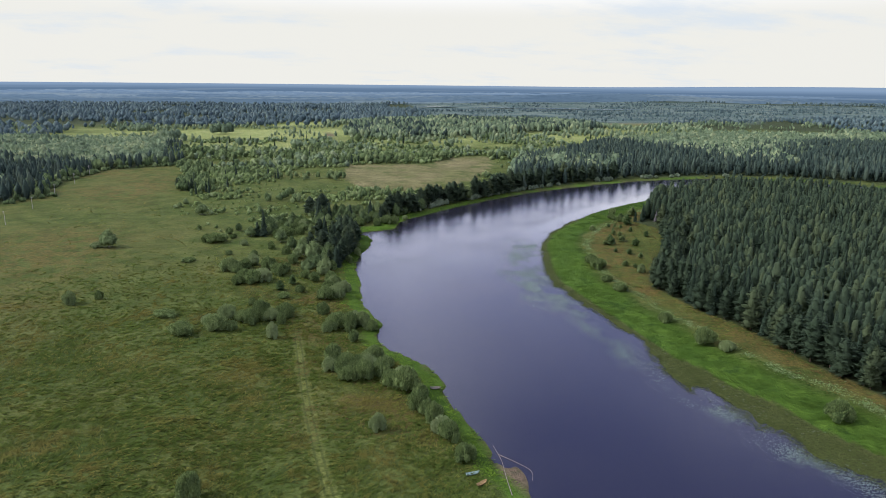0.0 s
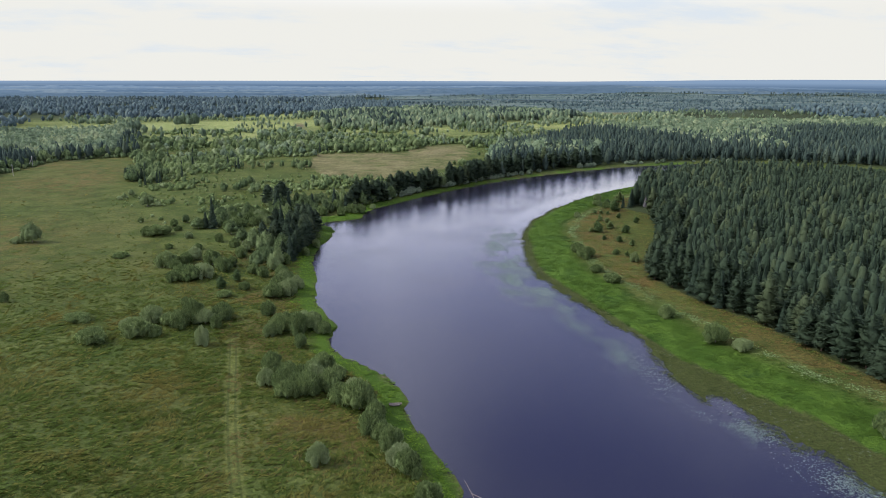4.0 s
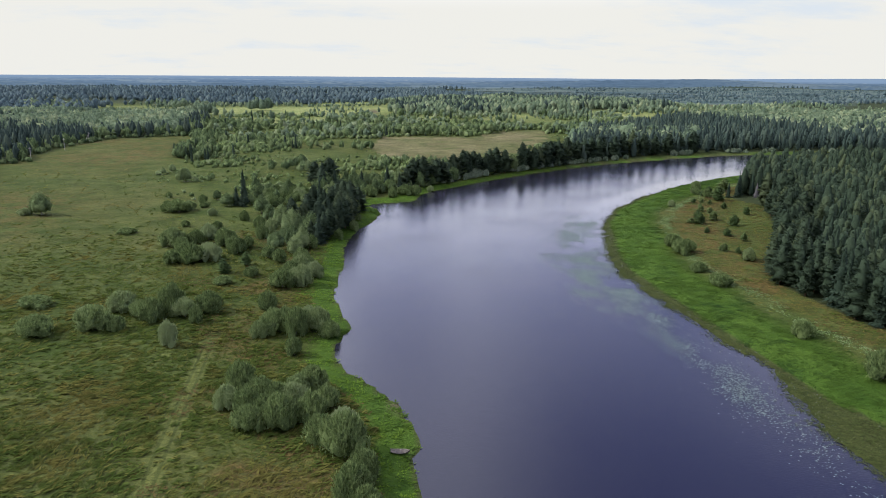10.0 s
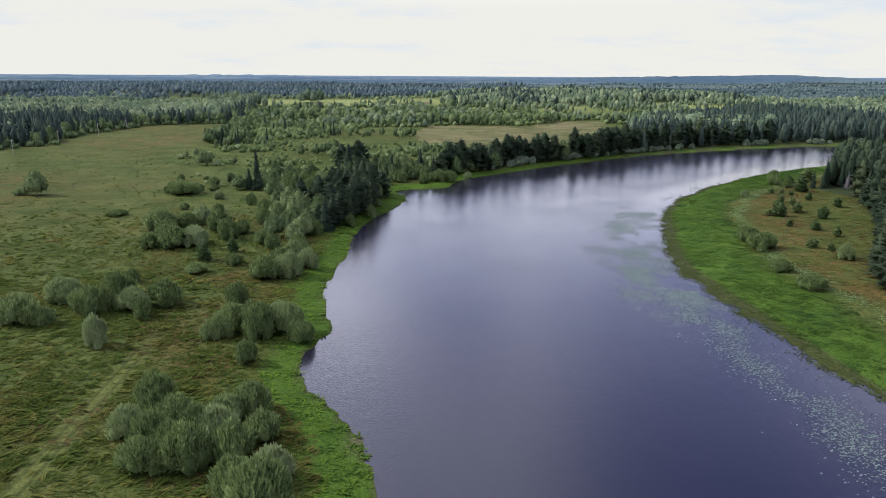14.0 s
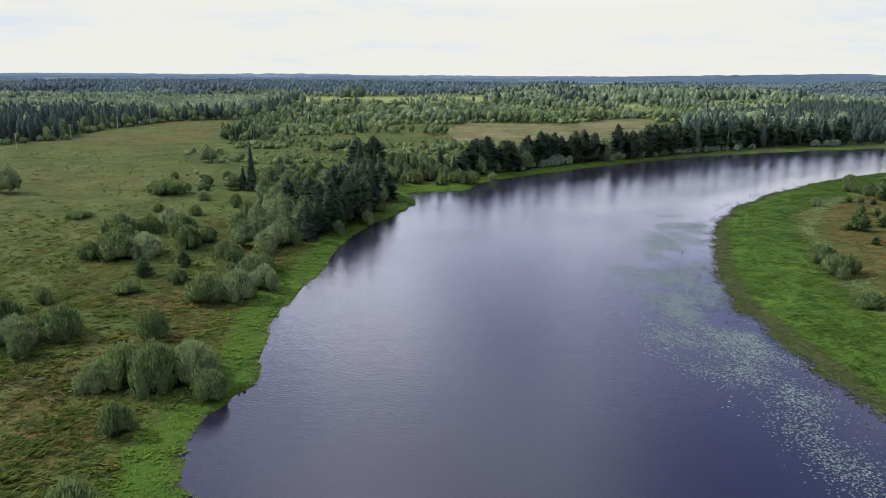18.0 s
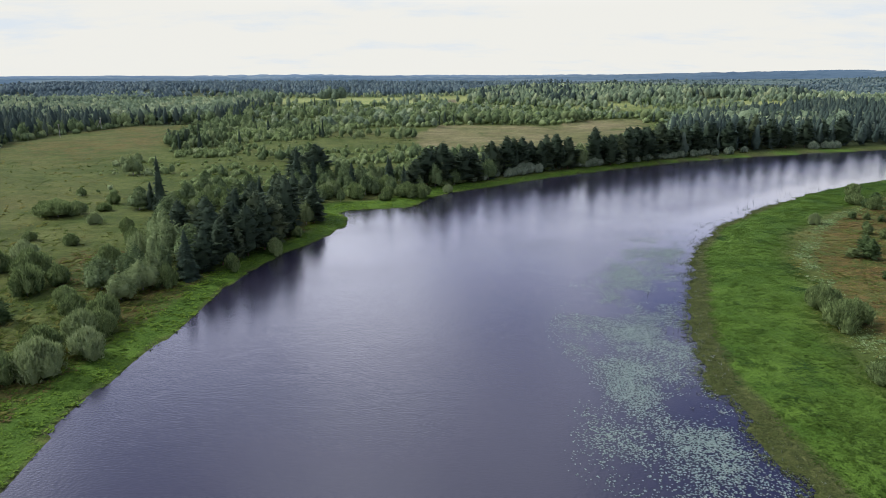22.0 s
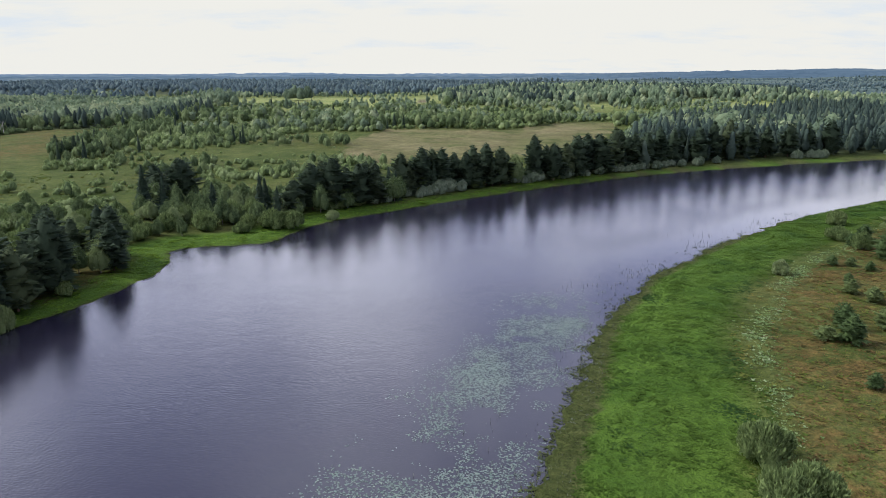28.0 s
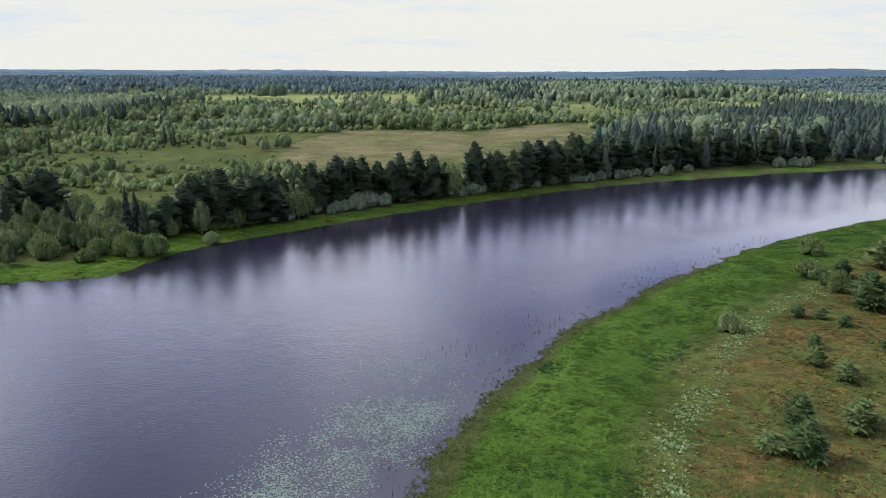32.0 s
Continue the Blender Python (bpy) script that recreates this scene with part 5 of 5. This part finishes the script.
def lodged(rng, blades):
    """A swathe of long grass laid over to one side, one unit high."""
    side = rng.normal(0, 0.35, blades)
    out = np.stack([np.ones(blades), side, rng.uniform(0.15, 0.75, blades)], 1)
    at = np.stack([rng.uniform(-0.5, 0.5, blades), rng.uniform(-0.6, 0.6, blades), rng.uniform(0.25, 0.6, blades)], 1)
    return sprays(rng, at, out, np.stack([-0.4 + 0 * side, 0 * side, 1 + 0 * side], 1) + rng.normal(0, 0.25, (blades, 3)), rng.uniform(1.0, 1.8, blades), 0.10, 0.22)


SWATHES = [lodged(rng, 5) for _ in range(8)]
STEMS = [tuft(rng, 3, 0.15, 0.06) for _ in range(4)]
REEDS = [tuft(rng, 4, 0.45, 0.07, 0.1) for _ in range(4)]
HERBS = [tuft(rng, 5, 0.75, 0.30, 0.3) for _ in range(4)]


def sow(name, label, category, box, count, wanted, high, kinds, mat, wide=1.0, lie=None):
    """Scatter tufts in a box where wanted(x, y, d) is above chance."""
    x, y = rng.uniform(box[0], box[1], count), rng.uniform(box[2], box[3], count)
    d = shore_distance(x, y)
    k = wanted(x, y, d) > rng.uniform(0, 1, count)
    x, y = x[k], y[k]
    return mass(name, label, category, x, y, rng.uniform(high[0], high[1], len(x)) * (1 + 0.45 * waves(x, y, 2.6, 85) + 0.2 * waves(x, y, 7, 86)), kinds, mat, rng, wide, 0.05, None, lie)


def on_point(x, y):
    return (WIDE_RIGHT(x, y) < WIDE_LEFT(x, y)) * 1.0


def trampled(x, y, d):
    """Narrow paths pressed through the sedge."""
    a = (np.abs(d - 5.0 - 1.3 * np.sin(y / 11.0) - 0.8 * waves(x, y, 7, 90)) < 0.28) & (y > 196) & (y < 300)
    b = (np.abs(d - 7.5 - 1.0 * np.sin(y / 8.0) - 0.8 * waves(x, y, 6, 91)) < 0.28) & (y > 145) & (y < 214)
    return a | b


sow("meadow_grass", "long olive green meadow grass laid over by the wind", "grass", (-230, -18, -115, 420), 157000,
    lambda x, y, d: step(y, -115, -60) * (d > 8) * (x < -10) * (1 - 0.8 * (track(x, y) < 2.0)) * (np.abs(track(x, y) - 0.95) > 0.4) * (0.8 + 0.4 * waves(x, y, 14, 61)) * (0.03 + 0.97 * step(300 - np.hypot(x + 45, y + 30), 0, 200)), (0.45, 0.85), SWATHES, M_GRASS, 1.25,
    lambda x, y: 0.5 + 1.3 * waves(x, y, 30, 68) + 0.8 * waves(x, y, 9, 69))
sow("tall_meadow_herbs", "taller dark green herbs in clumps on the meadow", "herbs", (-150, -20, -20, 260), 60000,
    lambda x, y, d: (d > 9) * (track(x, y) > 2.5) * 0.55 * step(0.6 * waves(x, y, 6, 66) + 0.5 * waves(x, y, 22, 67), 0.10, 0.55) * step(300 - np.hypot(x + 40, y + 40), 0, 200), (0.6, 1.15), TUFTS, M_GRASS, 1.0)
sow("dry_meadow_grass", "rusty dry grass among the green meadow", "grass", (-90, -18, -10, 260), 26000,
    lambda x, y, d: (d > 7) * (d < 52) * (x < -10) * np.maximum(0.8 * step(waves(x, y, 17, 9), -0.1, 0.4), rusty_spots(x, y)), (0.3, 0.6), SMALL_TUFTS, M_DRY, 1.5)
sow("bank_sedge", "bright green sedge along the near bank", "sedge", (-62, 140, -20, 440), 95000,
    lambda x, y, d: (d > 0) * (d < 12 + 3 * waves(x, y, 26, 7)) * (1 - on_point(x, y)), (0.35, 0.65), SMALL_TUFTS, M_BANK, 1.5)
sow("point_sedge", "dense bright green sedge on the point", "sedge", (66, 240, -60, 370), 250000,
    lambda x, y, d: (d > 0) * (d < 22.5 + 3 * waves(x, y, 23, 5)) * on_point(x, y) * (0.85 + 0.2 * waves(x, y, 9, 62)) * ~trampled(x, y, d), (0.25, 0.46), SMALL_TUFTS, M_SEDGE, 1.5)
sow("point_grass", "green grass before the pine wood", "grass", (88, 210, -40, 330), 40000,
    lambda x, y, d: (d > 21) * on_point(x, y) * (1 - inside(x, y, PENINSULA)) * (0.55 + 0.6 * waves(x, y, 15, 63)), (0.3, 0.6), SMALL_TUFTS, M_GRASS, 1.5)
sow("point_dry_grass", "rusty dry grass on the point", "grass", (88, 210, -40, 330), 50000,
    lambda x, y, d: (d > 27) * on_point(x, y) * (1 - inside(x, y, PENINSULA)) * (0.52 - 0.6 * waves(x, y, 15, 63)), (0.3, 0.6), SMALL_TUFTS, M_DRY, 1.5)
sow("pale_herbs", "pale green herbs in a strip behind the sedge", "herbs", (84, 230, -20, 350), 230000,
    lambda x, y, d: 1.3 * np.exp(-((d - 25.8 - 2 * waves(x, y, 20, 64)) / 2.2) ** 2) * on_point(x, y) * (0.55 + 0.9 * waves(x, y, 5, 65)), (0.25, 0.5), HERBS, M_HERB, 1.1)


def float_on(name, label, category, box, count, wanted, high, kinds, mat, wide=1.0, level=0.015):
    """Plants that stand in or lie on the water."""
    x, y = rng.uniform(box[0], box[1], count), rng.uniform(box[2], box[3], count)
    r = NEAR_RIGHT(x, y)
    k = (shore_distance(x, y) < 0) & (wanted(x, y, r) > rng.uniform(0, 1, count))
    x, y = x[k], y[k]
    return mass(name, label, category, x, y, rng.uniform(high[0], high[1], len(x)), kinds, mat, rng, wide, 0, level)


def pad(rng):
    a = np.linspace(0.4, 5.9, 5)
    r = rng.uniform(0.8, 1.1, 5)
    v = np.concatenate([[[0, 0, 0.03]], np.stack([r * np.cos(a), r * np.sin(a), rng.uniform(0.0, 0.14, 5)], 1)])
    return v, np.array([[0, i, i + 1] for i in range(1, 5)])


PADS = [pad(rng) for _ in range(6)]
float_on("lily_pads", "pale green lily pads floating in a dense patch", "lily pads", (30, 110, 90, 262), 400000,
         lambda x, y, r: step(r, 3.0, 9.0) * (1 - step(r, 18 + 6 * waves(x, y, 17, 71), 31 + 6 * waves(x, y, 17, 71))) * (0.42 + 0.9 * waves(x, y, 8, 72) + 0.35 * waves(x, y, 3, 73)) * step(y, 92, 135) * (1 - step(y, 228, 260)),
         (0.09, 0.175), PADS, M_PAD)
float_on("lily_pads_fringe", "a fringe of lily pads off the green bank", "lily pads", (35, 90, -80, 165), 170000,
         lambda x, y, r: np.exp(-((r - 13 - 6 * (1 - step(y, 30, 66)) - 3 * waves(x, y, 25, 74)) / 4.5) ** 2) * (0.5 + 0.8 * waves(x, y, 9, 75)), (0.10, 0.2), PADS, M_PAD)
float_on("shallow_sedge", "soft olive sedge on the shoal off the point", "sedge", (48, 150, -80, 310), 230000,
         lambda x, y, r: 0.9 * shoal(x, y, -1 + 0 * x), (0.16, 0.34), LOW_TUFTS, M_REED, 2.0, 0.02)
float_on("water_sedge", "dark olive sedge standing in the shallows", "sedge", (50, 190, -80, 350), 90000,
         lambda x, y, r: 0.3 * (1 - step(r, shallows(x, y), shallows(x, y) + 6.0)) * (0.4 + 0.8 * waves(x, y, 6, 81)), (0.28, 0.6), REEDS, M_STEM, 1.3, -0.05)
float_on("water_horsetail", "thin pale horsetail stems standing in calm water", "water plants", (50, 190, 40, 350), 30000,
         lambda x, y, r: (1 - step(r, 10, 26 + 8 * waves(x, y, 30, 77))) * (0.35 + 0.7 * waves(x, y, 10, 78)) * 0.7, (0.35, 0.7), STEMS, M_STEM, 0.8, -0.05)

# ---------------------------------------------------------------- poles, boats
def from_bm(name, bm, mat):
    me = bpy.data.meshes.new(name)
    bm.to_mesh(me)
    bm.free()
    me.materials.append(mat)
    return me


def rod(a, b, r0, r1, sides=8):
    """A tapered round rod from a to b."""
    bm = bmesh.new()
    a, b = Vector(a), Vector(b)
    m = Matrix.Translation((a + b) / 2) @ (b - a).to_track_quat("Z", "Y").to_matrix().to_4x4()
    bmesh.ops.create_cone(bm, cap_ends=True, segments=sides, radius1=r0, radius2=r1, depth=(b - a).length, matrix=m)
    return bm


def power_pole(x, y, strut, lean):
    e = new("power_pole")
    tagged(e, "weathered grey wooden power pole with a slanting strut" if strut else "weathered grey wooden power pole at the field edge", "pole", "power poles along the wood")
    e.matrix_world = pose(x, y, float(height_at(x, y)[0]), lean, lean * 0.6, 0)
    part("post", from_bm("post", rod((0, 0, -0.5), (0, 0, 9.4), 0.19, 0.14), M_POLE), e)
    bm = bmesh.new()
    bmesh.ops.create_cube(bm, size=1.0, matrix=Matrix.Translation((0, 0.14, 8.7)) @ Matrix.Diagonal((1.9, 0.12, 0.14, 1)))
    bmesh.ops.bevel(bm, geom=bm.edges[:], offset=0.015, segments=1, affect="EDGES")
    part("crossarm", from_bm("crossarm", bm, M_POLE), e)
    for dx, z in ((-0.85, 8.77), (0.85, 8.77), (0.0, 9.4)):
        bm = rod((dx, 0.14 if dx else 0, z), (dx, 0.14 if dx else 0, z + 0.24), 0.07, 0.04)
        part("insulator", from_bm("insulator", bm, M_CERAMIC), e, "pale ceramic insulator")
    if strut:
        part("strut", from_bm("strut", rod((-4.2, 0.1, -0.4), (-0.1, 0.05, 7.8), 0.17, 0.13), M_POLE), e)


for x0, y0, strut, lean in ((-245, 346, False, 1.0), (-245.3, 406, False, 2.2), (-245.1, 466, False, 1.5), (-246.5, 537, False, -0.6), (-246.8, 599, True, 0.4)):
    power_pole(x0, y0, strut, lean)


def rowing_boat(x, y, turn, length, label, mat, tip=0.0):
    """An open wooden boat: shell with thickness, benches and a gunwale."""
    e = new("rowing_boat")
    tagged(e, label, "boat", "boats on the bank")
    e.matrix_world = pose(x, y, float(height_at(x, y)[0]) + 0.12, tip, 0, turn)
    n, ring = 13, 7
    u = np.linspace(-1, 1, n)
    half = 0.62 * np.where(u < 0, 1 - 0.35 * u ** 2, 1 - np.abs(u) ** 2.6) + 0.02
    keel = 0.22 * u ** 4
    v, f = [], []
    for s in (1.0, 0.93):
        for i in range(n):
            for j in range(ring):
                a = np.pi * j / (ring - 1)
                v.append((u[i] * length / 2 * (1 if s == 1 else 0.985), -np.cos(a) * half[i] * s, keel[i] + 0.52 - np.sin(a) * (0.52 if s == 1 else 0.47) + 0.10 * u[i] ** 2))
    q = n * ring
    for k in (0, q):
        for i in range(n - 1):
            for j in range(ring - 1):
                a = k + i * ring + j
                f.append((a, a + 1, a + ring + 1, a + ring) if k else (a, a + ring, a + ring + 1, a + 1))
    for i in range(n - 1):
        for j in (0, ring - 1):
            a = i * ring + j
            f.append((a, a + ring, a + ring + q, a + q))
    for j in range(ring - 1):
        f.append((j, j + 1, j + 1 + q, j + q))
        a = (n - 1) * ring + j
        f.append((a, a + 1, a + 1 + q, a + q))
    part("hull", make_mesh("hull", v, f, mat), e)
    for at in (-0.45, 0.05, 0.5):
        w0 = float(np.interp(at, u, half)) * 0.93
        bm = bmesh.new()
        bmesh.ops.create_cube(bm, size=1.0, matrix=Matrix.Translation((at * length / 2, 0, 0.42)) @ Matrix.Diagonal((0.24, w0 * 2, 0.035, 1)))
        bmesh.ops.bevel(bm, geom=bm.edges[:], offset=0.008, segments=1, affect="EDGES")
        part("bench", from_bm("bench", bm, mat), e)


M_TANBOAT = bark("tan_boat_wood", (0.17, 0.11, 0.05), (0.30, 0.20, 0.09))
M_PALEBOAT = plain("pale_boat_paint", (0.12, 0.17, 0.14), (0.21, 0.27, 0.23), 0.7)
rowing_boat(-27.0, -11.2, 8, 3.8, "pale grey painted rowing boat lying in the sedge", M_PALEBOAT)
rowing_boat(-26.0, -16.0, 30, 3.4, "tan wooden rowing boat drawn up on the bank", M_TANBOAT)
rowing_boat(-23.8, 42.6, -8, 3.6, "bleached wooden rowing boat at the water's edge", M_PLANK, 12)


def driftwood(points, r, label):
    """A bleached log with a bend, lying on the spit."""
    e = new("driftwood_log")
    tagged(e, label, "driftwood", "driftwood on the spit")
    p = smooth_line(points, 1.0)
    z = np.maximum(height_at(p[:, 0], p[:, 1]), 0.0) + r * 0.6
    e.matrix_world = pose(p[0, 0], p[0, 1], float(z[0]))
    line = np.stack([p[:, 0] - p[0, 0], p[:, 1] - p[0, 1], z - z[0]], 1)
    v, f = tube(line, np.linspace(r, r * 0.45, len(line)), 7)
    part("log", make_mesh("log", v, f, M_PLANK, None, True), e)


driftwood([(-20.0, -22.0), (-18.6, -14.0), (-16.9, -5.0), (-16.6, 3.5)], 0.13, "long bleached log along the sandy spit")
driftwood([(-16.8, -1.5), (-13.4, -6.5), (-10.9, -11.5), (-12.2, -16.0)], 0.10, "bleached bent log at the edge of the spit")
